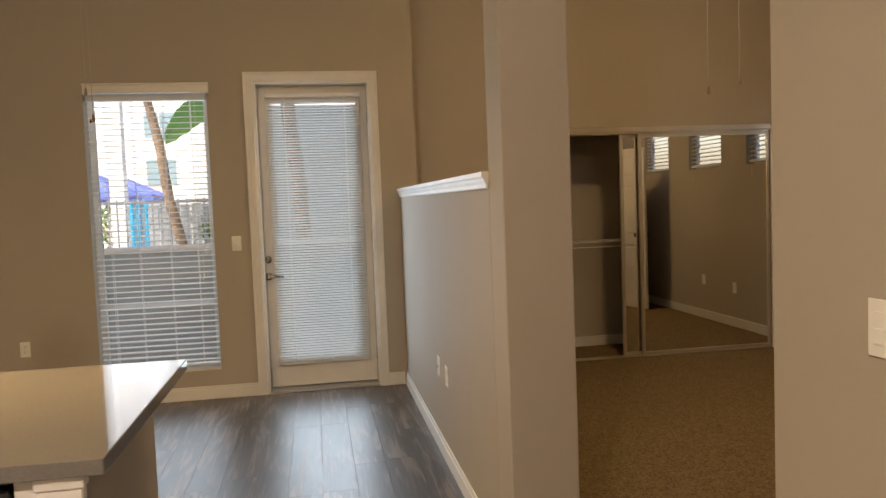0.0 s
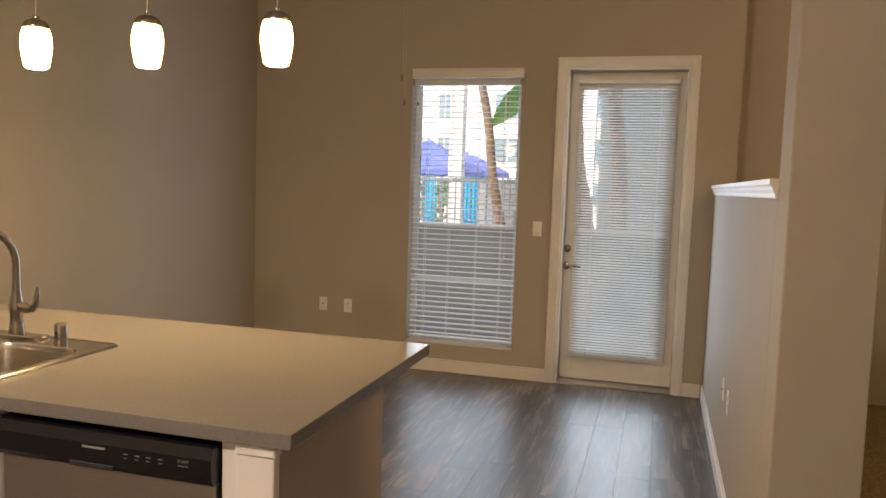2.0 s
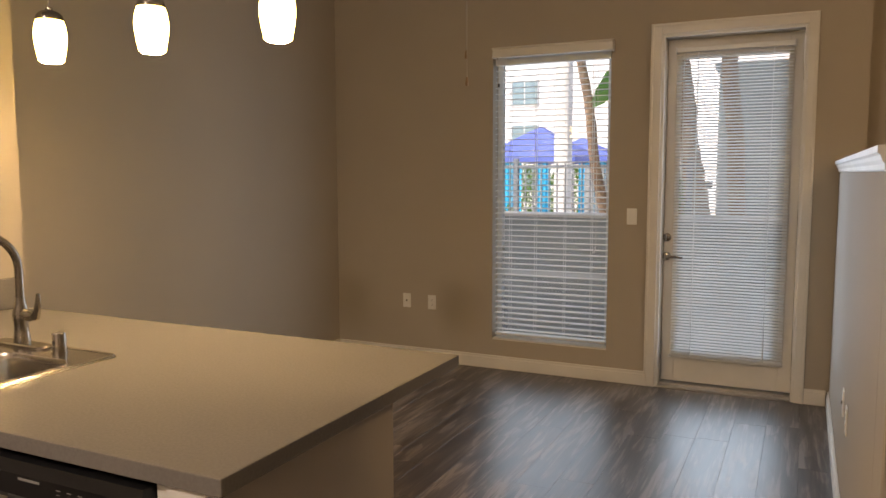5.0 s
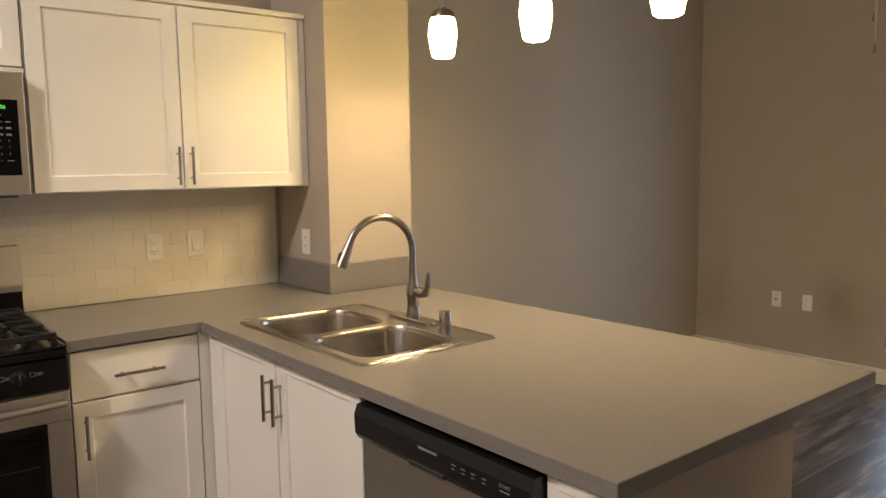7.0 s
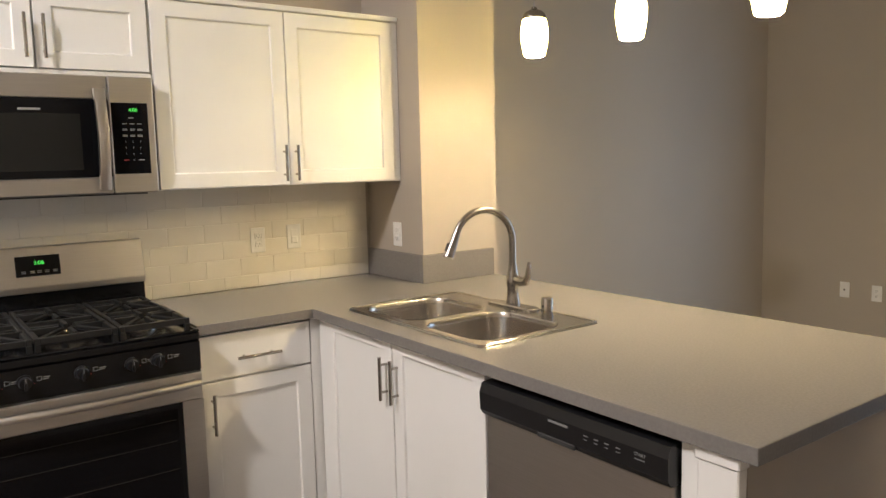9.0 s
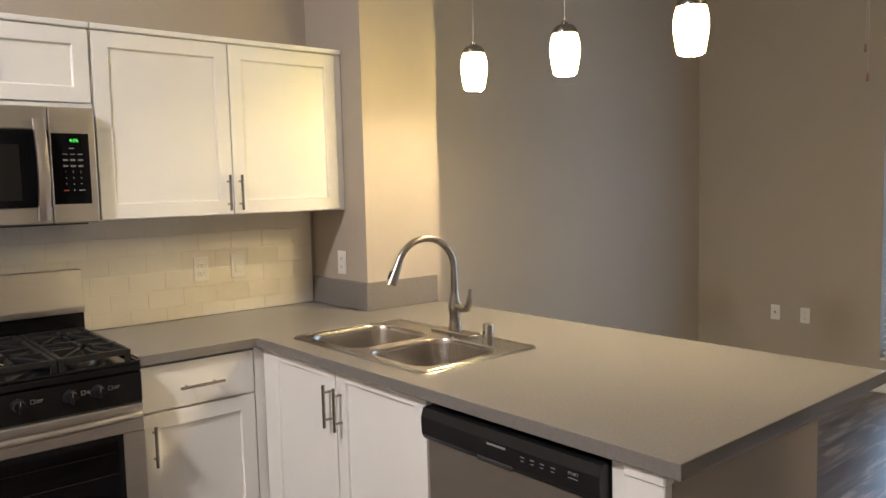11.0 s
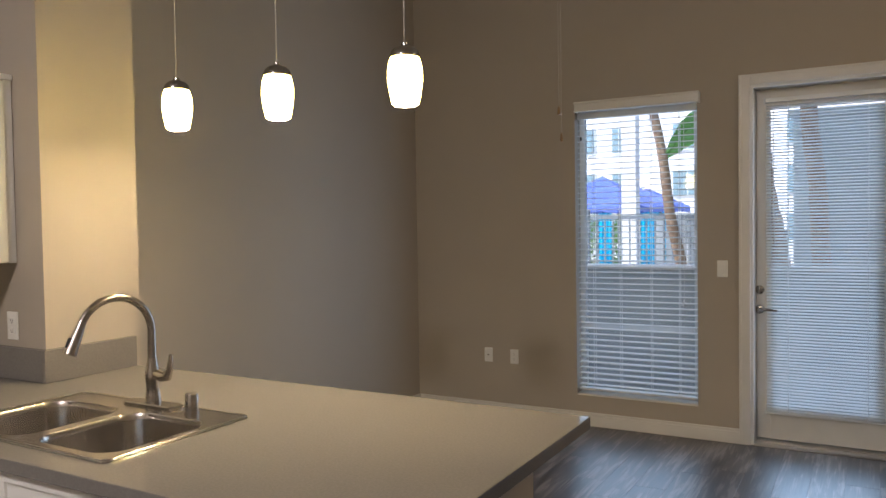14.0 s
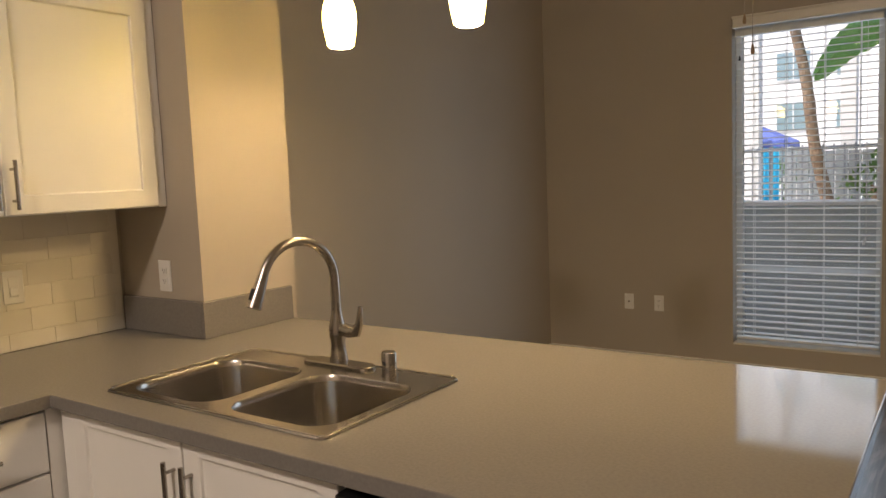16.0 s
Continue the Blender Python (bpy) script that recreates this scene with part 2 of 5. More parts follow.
def plank_material():
    """Dark oak print: long streaks, knots and a tone of its own on each board."""
    m = bpy.data.materials.new("dark_vinyl_plank")
    m.use_nodes = True
    nt = m.node_tree
    n = nt.nodes
    p = n["Principled BSDF"]
    coord, info = n.new("ShaderNodeTexCoord"), n.new("ShaderNodeObjectInfo")
    jump = n.new("ShaderNodeVectorMath")
    jump.operation = "SCALE"
    jump.inputs[0].default_value = (37.0, 61.0, 13.0)
    link(nt, info.outputs["Random"], jump.inputs["Scale"])
    add = n.new("ShaderNodeVectorMath")
    link(nt, coord.outputs["Object"], add.inputs[0])
    link(nt, jump.outputs[0], add.inputs[1])

    def streak(stretch, scale, detail, distortion):
        mp = n.new("ShaderNodeMapping")
        mp.inputs["Scale"].default_value = stretch
        link(nt, add.outputs[0], mp.inputs["Vector"])
        t = n.new("ShaderNodeTexNoise")
        t.inputs["Scale"].default_value, t.inputs["Detail"].default_value, t.inputs["Distortion"].default_value = scale, detail, distortion
        link(nt, mp.outputs[0], t.inputs["Vector"])
        return t

    broad, fine = streak((8.0, 0.9, 1), 1.7, 6, 1.3), streak((60.0, 2.2, 1), 1.4, 4, 0.4)
    ramp = n.new("ShaderNodeValToRGB")
    el = ramp.color_ramp.elements
    el[0].position, el[0].color = 0.37, (0.022, 0.015, 0.012, 1)
    el[1].position, el[1].color = 0.62, (0.170, 0.136, 0.113, 1)
    mid = el.new(0.52)
    mid.color = (0.064, 0.048, 0.040, 1)
    mixv = n.new("ShaderNodeMix")
    mixv.inputs["Factor"].default_value = 0.30
    cells = n.new("ShaderNodeTexVoronoi")
    cells.inputs["Scale"].default_value = 1.0
    smp = n.new("ShaderNodeMapping")
    smp.inputs["Scale"].default_value = (15.0, 2.6, 1)
    link(nt, add.outputs[0], smp.inputs["Vector"])
    link(nt, smp.outputs[0], cells.inputs["Vector"])
    tone = n.new("ShaderNodeSeparateColor")
    link(nt, cells.outputs["Color"], tone.inputs[0])
    stave = n.new("ShaderNodeMapRange")
    stave.inputs["To Min"].default_value, stave.inputs["To Max"].default_value = -0.075, 0.075
    link(nt, tone.outputs[0], stave.inputs["Value"])
    shift = n.new("ShaderNodeMath")
    link(nt, broad.outputs["Fac"], shift.inputs[0])
    link(nt, stave.outputs[0], shift.inputs[1])
    link(nt, shift.outputs[0], mixv.inputs["A"])
    link(nt, fine.outputs["Fac"], mixv.inputs["B"])
    link(nt, mixv.outputs[0], ramp.inputs["Fac"])
    hsv = n.new("ShaderNodeHueSaturation")
    spread = n.new("ShaderNodeMapRange")
    spread.inputs["To Min"].default_value, spread.inputs["To Max"].default_value = 0.80, 1.22
    link(nt, info.outputs["Random"], spread.inputs["Value"])
    link(nt, spread.outputs[0], hsv.inputs["Value"])
    link(nt, ramp.outputs["Color"], hsv.inputs["Color"])
    link(nt, hsv.outputs["Color"], p.inputs["Base Color"])
    rr = n.new("ShaderNodeMapRange")
    rr.inputs["To Min"].default_value, rr.inputs["To Max"].default_value = 0.29, 0.46
    link(nt, broad.outputs["Fac"], rr.inputs["Value"])
    link(nt, rr.outputs[0], p.inputs["Roughness"])
    p.inputs["Specular IOR Level"].default_value = 0.85
    bp = n.new("ShaderNodeBump")
    bp.inputs["Strength"].default_value, bp.inputs["Distance"].default_value = 0.25, 0.001
    link(nt, fine.outputs["Fac"], bp.inputs["Height"])
    link(nt, bp.outputs[0], p.inputs["Normal"])
    return m


def carpet_material():
    m = material("tan_carpet", (0.245, 0.180, 0.100), 0.95, color2=(0.115, 0.082, 0.044), scale=85, bump=1.0, bump_scale=420, spec=0.1)
    return m


PLANK = plank_material()
CARPET = carpet_material()
SUBFLOOR = material("plank_joint", (0.04, 0.03, 0.025), 0.6)

# ---- large structure ----
XL, XK = -2.82, -2.785      # living and kitchen side walls
YD = 6.11                   # wall with window and door
XH = 0.905                  # half wall
YB, TOP = -2.2, 3.75
XR, XBED, YCL = 1.30, 4.60, 6.41

base_floor = solid("floor", boxes((XL - 0.1, XR + 0.1, YB - 0.1, YD + 0.16, -0.12, -0.006)), SUBFLOOR, "dark wood-look vinyl plank floor", "floor")
solid("carpet", boxes((XH + 0.10, XBED + 0.1, 0.6, 7.1, -0.1, 0.006)), CARPET, "tan cut-pile bedroom carpet", "carpet")
solid("ceiling", boxes((XL - 0.15, XBED + 0.15, YB - 0.15, YD + 0.15, TOP, TOP + 0.12), (XH, XBED + 0.15, YD + 0.15, 7.2, TOP, TOP + 0.12)), CEIL, "plain painted ceiling", "ceiling")
# unseen mass over the ceiling, added to keep the sun off the patio
solid("upper_storey", boxes((XL - 0.15, XBED + 0.15, YB - 0.15, YD + 0.16, TOP + 0.13, 9.4)), CEIL, "plain unseen block added above the flat to shade the patio", "building")
solid("wall_west_living", boxes((XL - 0.14, XL, 2.66, YD + 0.16, -0.1, TOP)), PAINT, "greige painted living room wall", "wall")
solid("wall_west_kitchen", boxes((XK - 0.14, XK, YB - 0.14, 2.66, -0.1, TOP)), PAINT, "greige painted kitchen wall", "wall")
solid("wall_stub", boxes((XL + 0.002, -2.31, 2.45, 2.893, 0, TOP)), PAINT, "greige wall stub beside the sink counter", "wall")
WX0, WX1, WZ0, WZ1 = -1.425, -0.54, 0.225, 2.375
DX0, DX1, DZ1 = -0.195, 0.697, 2.43
solid("wall_north", boxes((XL - 0.14, WX0, YD, YD + 0.16, -0.1, TOP), (WX0, WX1, YD, YD + 0.16, -0.1, WZ0), (WX0, WX1, YD, YD + 0.16, WZ1, TOP),
                          (WX1, DX0, YD, YD + 0.16, -0.1, TOP), (DX0, DX1, YD, YD + 0.16, DZ1, TOP), (DX1, XH + 0.14, YD, YD + 0.16, -0.1, TOP)), PAINT, "greige wall with window and patio door", "wall")
solid("half_wall", boxes((XH, XH + 0.14, 2.97, YD - 0.001, 0, 1.53)), PAINT, "greige half wall beside the bedroom", "wall")
solid("pillar", boxes((XH, 1.165, 2.75, 2.97, 0, TOP, 0.004)), PAINT, "square greige wall end pillar", "wall")
solid("wall_east_hall", boxes((XR, XR + 0.13, YB, 1.72, 0, TOP, 0.004)), PAINT, "greige hall wall", "wall")
solid("wall_south", boxes((XK - 0.14, XR + 0.13, YB - 0.14, YB, 0, TOP)), PAINT, "greige wall", "wall")
solid("wall_bed_south", boxes((XR + 0.13, XBED + 0.14, 1.45, 1.59, 0, TOP)), PAINT, "greige bedroom wall", "wall")


def wall_with_holes(x0, x1, y0, y1, holes, z0, z1):
    """A wall along y with openings of one height."""
    specs, at = [], y0
    for a, b in holes:
        specs += [(x0, x1, at, a, 0, TOP), (x0, x1, a, b, 0, z0), (x0, x1, a, b, z1, TOP)]
        at = b
    specs.append((x0, x1, at, y1, 0, TOP))
    return boxes(*specs)


BED_WINDOWS = [(3.18, 3.87), (4.39, 5.11), (5.60, 6.22)]
solid("wall_east_bed", wall_with_holes(XBED, XBED + 0.14, 1.59, 7.1, BED_WINDOWS, 1.72, 2.35), PAINT, "greige bedroom wall with three high windows", "wall")
# closet wall: opening from x 2.30 to 4.32
CX0, CX1, CZ = 2.30, 4.325, 2.02
solid("wall_closet", boxes((XH + 0.14, CX0, YCL, YCL + 0.11, 0, TOP), (CX0, CX1, YCL, YCL + 0.11, CZ, TOP), (CX1, XBED, YCL, YCL + 0.11, 0, TOP)), PAINT, "greige wall over the closet", "wall")
solid("closet_walls", boxes((CX0 - 0.14, XBED + 0.14, 7.05, 7.15, 0, TOP), (CX0 - 0.1, CX0 - 0.001, YCL + 0.112, 7.05, 0, TOP), (XBED - 0.1, XBED - 0.002, YCL + 0.112, 7.05, 0, TOP), (CX0, XBED - 0.1, YCL + 0.112, 7.05, 2.45, 2.5)), PAINT, "greige closet inside walls", "wall")
solid("wall_bed_link", boxes((XH + 0.002, XH + 0.14, YD + 0.162, 7.1, 0, TOP)), PAINT, "greige wall", "wall")
# ---- trim ----
def baseboard(name, x0, x1, y0, y1):
    """Board with a thinner moulded top; the thin side is the face."""
    if x1 - x0 > y1 - y0:
        specs = ((x0, x1, y0, y1, 0.0, 0.082, 0.002), (x0, x1, y0 + (y1 - y0) * 0.35, y1, 0.082, 0.102, 0.002))
    else:
        specs = ((x0, x1, y0, y1, 0.0, 0.082, 0.002), (x0 + 0.006, x1, y0, y1, 0.082, 0.102, 0.002))
    solid(name, boxes(*specs), TRIM, "white painted baseboard", "baseboard")


baseboard("baseboard_living", XL + 0.016, -0.268, YD - 0.016, YD)
baseboard("baseboard_door", 0.759, XH - 0.018, YD - 0.016, YD)
baseboard("baseboard_half_wall", XH - 0.016, XH, 2.97, YD - 0.018)
solid("baseboard_west", boxes((XL, XL + 0.016, 2.90, YD, 0, 0.082, 0.002), (XL, XL + 0.010, 2.90, YD, 0.082, 0.102, 0.002)), TRIM, "white painted baseboard", "baseboard")
solid("baseboard_closet", boxes((CX0, XBED - 0.1, 7.036, 7.05, 0.006, 0.10, 0.002)), TRIM, "white painted baseboard", "baseboard")
solid("baseboard_bed", boxes((XBED - 0.016, XBED, 1.6, YCL, 0.006, 0.10, 0.002), (CX1 + 0.03, XBED - 0.018, YCL - 0.016, YCL, 0.006, 0.10, 0.002)), TRIM, "white painted baseboard", "baseboard")
def moulded(profile, y0, y1):
    """A moulding of (x, z) profile run along y."""
    bm = bmesh.new()
    ends = [[bm.verts.new((x, y, z)) for x, z in profile] for y in (y0, y1)]
    n = len(profile)
    for k in range(n):
        bm.faces.new((ends[0][k], ends[0][(k + 1) % n], ends[1][(k + 1) % n], ends[1][k]))
    bm.faces.new(ends[0])
    bm.faces.new(ends[1])
    bmesh.ops.recalc_face_normals(bm, faces=bm.faces)
    return bm


solid("half_wall_cap", moulded(((XH - 0.026, 1.571), (XH - 0.028, 1.568), (XH - 0.028, 1.552), (XH - 0.025, 1.549), (XH - 0.021, 1.545), (XH - 0.017, 1.533), (XH - 0.010, 1.522), (XH - 0.009, 1.508), (XH - 0.004, 1.503),
                                (XH - 0.001, 1.503), (XH - 0.001, 1.532), (XH + 0.141, 1.532), (XH + 0.141, 1.549), (XH + 0.168, 1.552), (XH + 0.168, 1.571)), 2.972, YD - 0.002), TRIM, "white moulded wood cap on the half wall", "trim")
# door casing: flat board with a raised outer band
CO0, CO1, CZT = -0.267, 0.758, 2.50
solid("door_casing", boxes((CO0, DX0, YD - 0.017, YD, 0, CZT, 0.002), (DX1, CO1, YD - 0.017, YD, 0, CZT, 0.002), (DX0, DX1, YD - 0.017, YD, DZ1, CZT, 0.002),
                           (CO0, CO0 + 0.018, YD - 0.023, YD - 0.016, 0, CZT, 0.002), (CO1 - 0.018, CO1, YD - 0.023, YD - 0.016, 0, CZT, 0.002), (CO0 + 0.018, CO1 - 0.018, YD - 0.023, YD - 0.016, CZT - 0.018, CZT, 0.002)), TRIM, "white moulded door casing", "trim")
solid("door_jamb", boxes((DX0, DX0 + 0.018, YD, YD + 0.16, 0, DZ1), (DX1 - 0.018, DX1, YD, YD + 0.16, 0, DZ1), (DX0 + 0.018, DX1 - 0.018, YD, YD + 0.16, DZ1 - 0.018, DZ1)), TRIM, "white painted door jamb", "trim")
solid("door_threshold", boxes((DX0 + 0.018, DX1 - 0.018, YD - 0.01, YD + 0.17, -0.002, 0.018, 0.005), (DX0 + 0.018, DX1 - 0.018, YD + 0.04, YD + 0.06, 0.018, 0.024, 0.002)), THRESH, "worn metal door threshold", "threshold")


# ---- patio door ----
def patio_door():
    y0, y1 = YD + 0.125, YD + 0.165
    x0, x1, z0, z1 = DX0 + 0.020, DX1 - 0.020, 0.026, DZ1 - 0.021
    lx0, lx1, lz0, lz1 = -0.085, 0.594, 0.235, 2.285
    door = thing("door_1", (x0, y0, z0), "closed white full-lite patio door with a mini blind", "door", kind="structure")
    part("door_slab", boxes((x0, lx0, y0, y1, z0, z1, 0.002), (lx1, x1, y0, y1, z0, z1, 0.002), (lx0, lx1, y0, y1, z0, lz0), (lx0, lx1, y0, y1, lz1, z1)), TRIM, door)
    part("lite_frame", boxes((lx0 - 0.03, lx0 + 0.006, y0 - 0.012, y0, lz0 - 0.03, lz1 + 0.03, 0.004), (lx1 - 0.006, lx1 + 0.03, y0 - 0.012, y0, lz0 - 0.03, lz1 + 0.03, 0.004),
                             (lx0, lx1, y0 - 0.012, y0, lz0 - 0.03, lz0 + 0.006, 0.004), (lx0, lx1, y0 - 0.012, y0, lz1 - 0.006, lz1 + 0.03, 0.004)), TRIM, door)
    pane = part("pane", boxes((lx0, lx1, y0 + 0.018, y0 + 0.024, lz0, lz1)), GLASS, door, "clear glass pane")
    pane.visible_shadow = False
    # lever and deadbolt
    hx, hz = -0.152, 0.915
    lever = part("door_handle", lathe([(0.0, 0.0), (0.030, 0.0), (0.030, 0.008), (0.024, 0.014), (0.011, 0.016), (0.011, 0.05), (0.0, 0.05)], (hx, y0, hz), axis="Y"), NICKEL, door, "satin nickel lever handle", True)
    part("lever", tube([(hx, y0 - 0.046, hz), (hx + 0.02, y0 - 0.05, hz), (hx + 0.055, y0 - 0.05, hz + 0.003), (hx + 0.09, y0 - 0.048, hz - 0.002), (hx + 0.115, y0 - 0.044, hz - 0.004)], 0.008, taper=[0.009, 0.010, 0.009, 0.008, 0.007]), NICKEL, lever, smooth=True)
    bolt = part("deadbolt", lathe([(0.0, 0.0), (0.030, 0.0), (0.029, 0.010), (0.020, 0.016), (0.0, 0.016)], (hx, y0, hz + 0.135), axis="Y"), NICKEL, door, "satin nickel deadbolt", True)
    part("thumb_turn", boxes((hx - 0.005, hx + 0.005, y0 - 0.034, y0 - 0.014, hz + 0.120, hz + 0.150, 0.003)), NICKEL, bolt)
    for zz in (0.25, 1.2, 2.15):
        part("hinge", rods(0.007, ((x1 + 0.006, y0 - 0.004, zz - 0.05), (x1 + 0.006, y0 - 0.004, zz + 0.05))), NICKEL, door)
    return door


patio_door()


# ---- blinds ----
def slat_mesh(name, width, depth, crown, thick):
    """A slightly curved slat, centred."""
    bm = bmesh.new()
    n = 5
    rows = []
    for s in (1, -1):
        row = []
        for k in range(n):
            u = -1 + 2 * k / (n - 1)
            row.append((u * depth / 2, crown * (1 - u * u) + s * thick / 2))
        rows.append(row)
    ring = rows[0] + rows[1][::-1]
    ends = [[bm.verts.new((sx * width / 2, y, z)) for y, z in ring] for sx in (-1, 1)]
    m = len(ring)
    for k in range(m):
        bm.faces.new((ends[0][k], ends[0][(k + 1) % m], ends[1][(k + 1) % m], ends[1][k]))
    bm.faces.new(ends[0])
    bm.faces.new(ends[1])
    bmesh.ops.recalc_face_normals(bm, faces=bm.faces)
    me = bpy.data.meshes.new(name)
    bm.to_mesh(me)
    bm.free()
    me.materials.append(BLIND)
    return me


def blind(x0, x1, y, z0, z1, pitch, depth, tilt, label, head_h, rng, cords, bottom_h, valance=None):
    """A horizontal slat blind with head rail, ladders and bottom rail."""
    b = thing("window_blind", ((x0 + x1) / 2, y, z0), label, "blind")
    part("head_rail", boxes((x0, x1, y - 0.024, y + 0.024, z1 - head_h, z1, 0.002)), VINYL, b)
    me = slat_mesh("slat", x1 - x0 - 0.006, depth, depth * 0.05, 0.0036 if depth > 0.04 else 0.0012)
    z = z0 + bottom_h + pitch * 0.6
    while z < z1 - head_h - pitch * 0.3:
        ob = new("slat", me)
        ob.parent = b
        ob.location = (rng.uniform(-0.0015, 0.0015), 0, z - z0)
        t = tilt(z) if callable(tilt) else tilt
        ob.rotation_euler = (radians(t + rng.uniform(-1.5, 1.5)), radians(rng.uniform(-0.08, 0.08)), 0)
        z += pitch
    part("bottom_rail", boxes((x0 + 0.002, x1 - 0.002, y - depth * 0.48, y + depth * 0.48, z0, z0 + bottom_h, 0.003)), VINYL, b)
    for c in cords:
        part("ladder_cord", rods(0.0026, ((c, y - depth * 0.5, z0 + 0.01), (c, y - depth * 0.5, z1 - head_h)), ((c, y + depth * 0.5, z0 + 0.01), (c, y + depth * 0.5, z1 - head_h)), segments=5), LADDER, b)
    if valance:
        va, vb, vy, vz0, vz1 = valance
        part("valance", boxes((va, vb, vy, vy + 0.014, vz0, vz1, 0.003), (va - 0.004, vb + 0.004, vy - 0.008, vy + 0.014, vz1 - 0.016, vz1, 0.004), (va - 0.002, vb + 0.002, vy - 0.004, vy + 0.014, vz0, vz0 + 0.012, 0.003),
                              (va, va + 0.012, vy + 0.014, YD - 0.001, vz0, vz1, 0.002), (vb - 0.012, vb, vy + 0.014, YD - 0.001, vz0, vz1, 0.002)), TRIM, b, "white moulded valance")
    return b


rng = random.Random(7)
win_blind = blind(WX0 + 0.012, WX1 - 0.010, YD + 0.045, 0.262, 2.345, 0.0425, 0.050, 4, "white faux-wood slat blind, lowered and open", 0.045, rng,
                  (WX0 + 0.13, WX0 + 0.33, WX1 - 0.33, WX1 - 0.13), 0.018, (-1.405, -0.517, YD - 0.068, 2.343, 2.418))
for cx, cy, ca, cb in ((WX0 + 0.05, YD - 0.012, 2.33, 2.16), (WX0 + 0.075, YD - 0.012, 2.33, 1.55), (WX1 - 0.09, YD - 0.004, 2.33, 0.97)):
    part("tilt_cord", rods(0.0016, ((cx, cy, ca), (cx + 0.002, cy, cb)), segments=6), CORD, win_blind)
for tx, tz in ((WX0 + 0.052, 2.14), (WX1 - 0.092, 0.95), (WX1 - 0.10, 0.93)):
    part("tassel", lathe([(0.0025, 0.028), (0.006, 0.018), (0.0085, 0.0), (0.0, -0.003)], (tx, YD - 0.012 if tx < -1 else YD - 0.004, tz), 10), DARK_PLASTIC if tx < -1 else VINYL, win_blind, smooth=True)
door_blind = blind(-0.108, 0.620, YD + 0.092, 0.205, 2.345, 0.0208, 0.0254, 25, "white aluminium mini blind on the patio door", 0.030, rng, (0.03, 0.50), 0.014)
for bx, bz0, bz1, by0 in ((-0.118, 0.198, 0.222, 0.084), (0.616, 0.198, 0.222, 0.084), (-0.120, 2.31, 2.352, 0.076), (0.620, 2.31, 2.352, 0.076)):
    part("hold_down_bracket", boxes((bx, bx + 0.009, YD + by0, YD + 0.126, bz0, bz1, 0.002)), VINYL, door_blind)
part("tilt_wand", rods(0.003, ((-0.06, YD + 0.070, 2.30), (-0.055, YD + 0.066, 1.35)), segments=6), VINYL, door_blind)


# ---- windows ----
def window(name, x0, x1, z0, z1, y, label, meeting=None):
    w = thing(name, (x0, y, z0), label, "window", kind="structure")
    f = 0.042
    part("window_frame", boxes((x0, x0 + f, y, y + 0.05, z0, z1, 0.002), (x1 - f, x1, y, y + 0.05, z0, z1, 0.002), (x0 + f, x1 - f, y, y + 0.05, z0, z0 + f, 0.002), (x0 + f, x1 - f, y, y + 0.05, z1 - f, z1, 0.002)), VINYL, w)
    if meeting:
        part("meeting_rail", boxes((x0 + f, x1 - f, y - 0.004, y + 0.046, meeting - 0.022, meeting + 0.022, 0.002)), VINYL, w)
    pane = part("pane", boxes((x0 + f, x1 - f, y + 0.022, y + 0.028, z0 + f, z1 - f)), GLASS, w)
    pane.visible_shadow = False
    return w


window("window_1", WX0, WX1, WZ0, WZ1, YD + 0.105, "white vinyl window in a drywall reveal", 0.74)
solid("window_sill", boxes((WX0 + 0.002, WX1 - 0.002, YD + 0.002, YD + 0.104, WZ0, WZ0 + 0.014, 0.002)), TRIM, "white window sill", "sill")


# ---- plates on the walls ----
def wall_plate(at, facing, kind, wide=0.070, high=0.114):
    """facing: the outward normal, one of +x, -x, -y."""
    names = {"duplex": ("wall_outlet", "white duplex outlet plate", "outlet"), "rocker": ("light_switch", "white rocker light switch plate", "switch"),
             "double": ("light_switch", "white double rocker light switch plate", "switch"), "jack": ("wall_jack", "white cable jack plate", "wall jack")}
    nm, label, cat = names[kind]
    p = thing(nm, at, label, cat)
    o = Vector(at)
    rot = {"-y": Matrix.Identity(4), "+x": Matrix.Rotation(radians(90), 4, "Z"), "-x": Matrix.Rotation(radians(-90), 4, "Z")}[facing]

    def put(name, specs, mat):
        bm = boxes(*specs)
        bmesh.ops.transform(bm, verts=bm.verts, matrix=Matrix.Translation(o) @ rot)
        return part(name, bm, mat, p)

    w, h = wide / 2, high / 2
    put("plate", ((-w, w, -0.0055, 0, -h, h, 0.002),), PLATE)
    if kind == "duplex":
        for s in (-1, 1):
            c = s * 0.0195
            put("receptacle", ((-0.0165, 0.0165, -0.0080, -0.005, c - 0.0135, c + 0.0135, 0.003),), PLATE)
            put("slots", ((-0.0075, -0.0055, -0.0084, -0.0078, c - 0.002, c + 0.006), (0.0055, 0.0075, -0.0084, -0.0078, c - 0.002, c + 0.006), (-0.002, 0.002, -0.0084, -0.0078, c - 0.0095, c - 0.0055)), SLOT)
    elif kind == "jack":
        put("jack", ((-0.006, 0.006, -0.012, -0.005, -0.006, 0.006, 0.002),), NICKEL)
    else:
        for c in ((0.0,) if kind == "rocker" else (-0.023, 0.023)):
            put("rocker", ((c - 0.0165, c + 0.0165, -0.0075, -0.005, -0.0335, 0.0335, 0.001), (c - 0.0145, c + 0.0145, -0.0105, -0.006, -0.031, 0.001, 0.002)), PLATE)
    return p


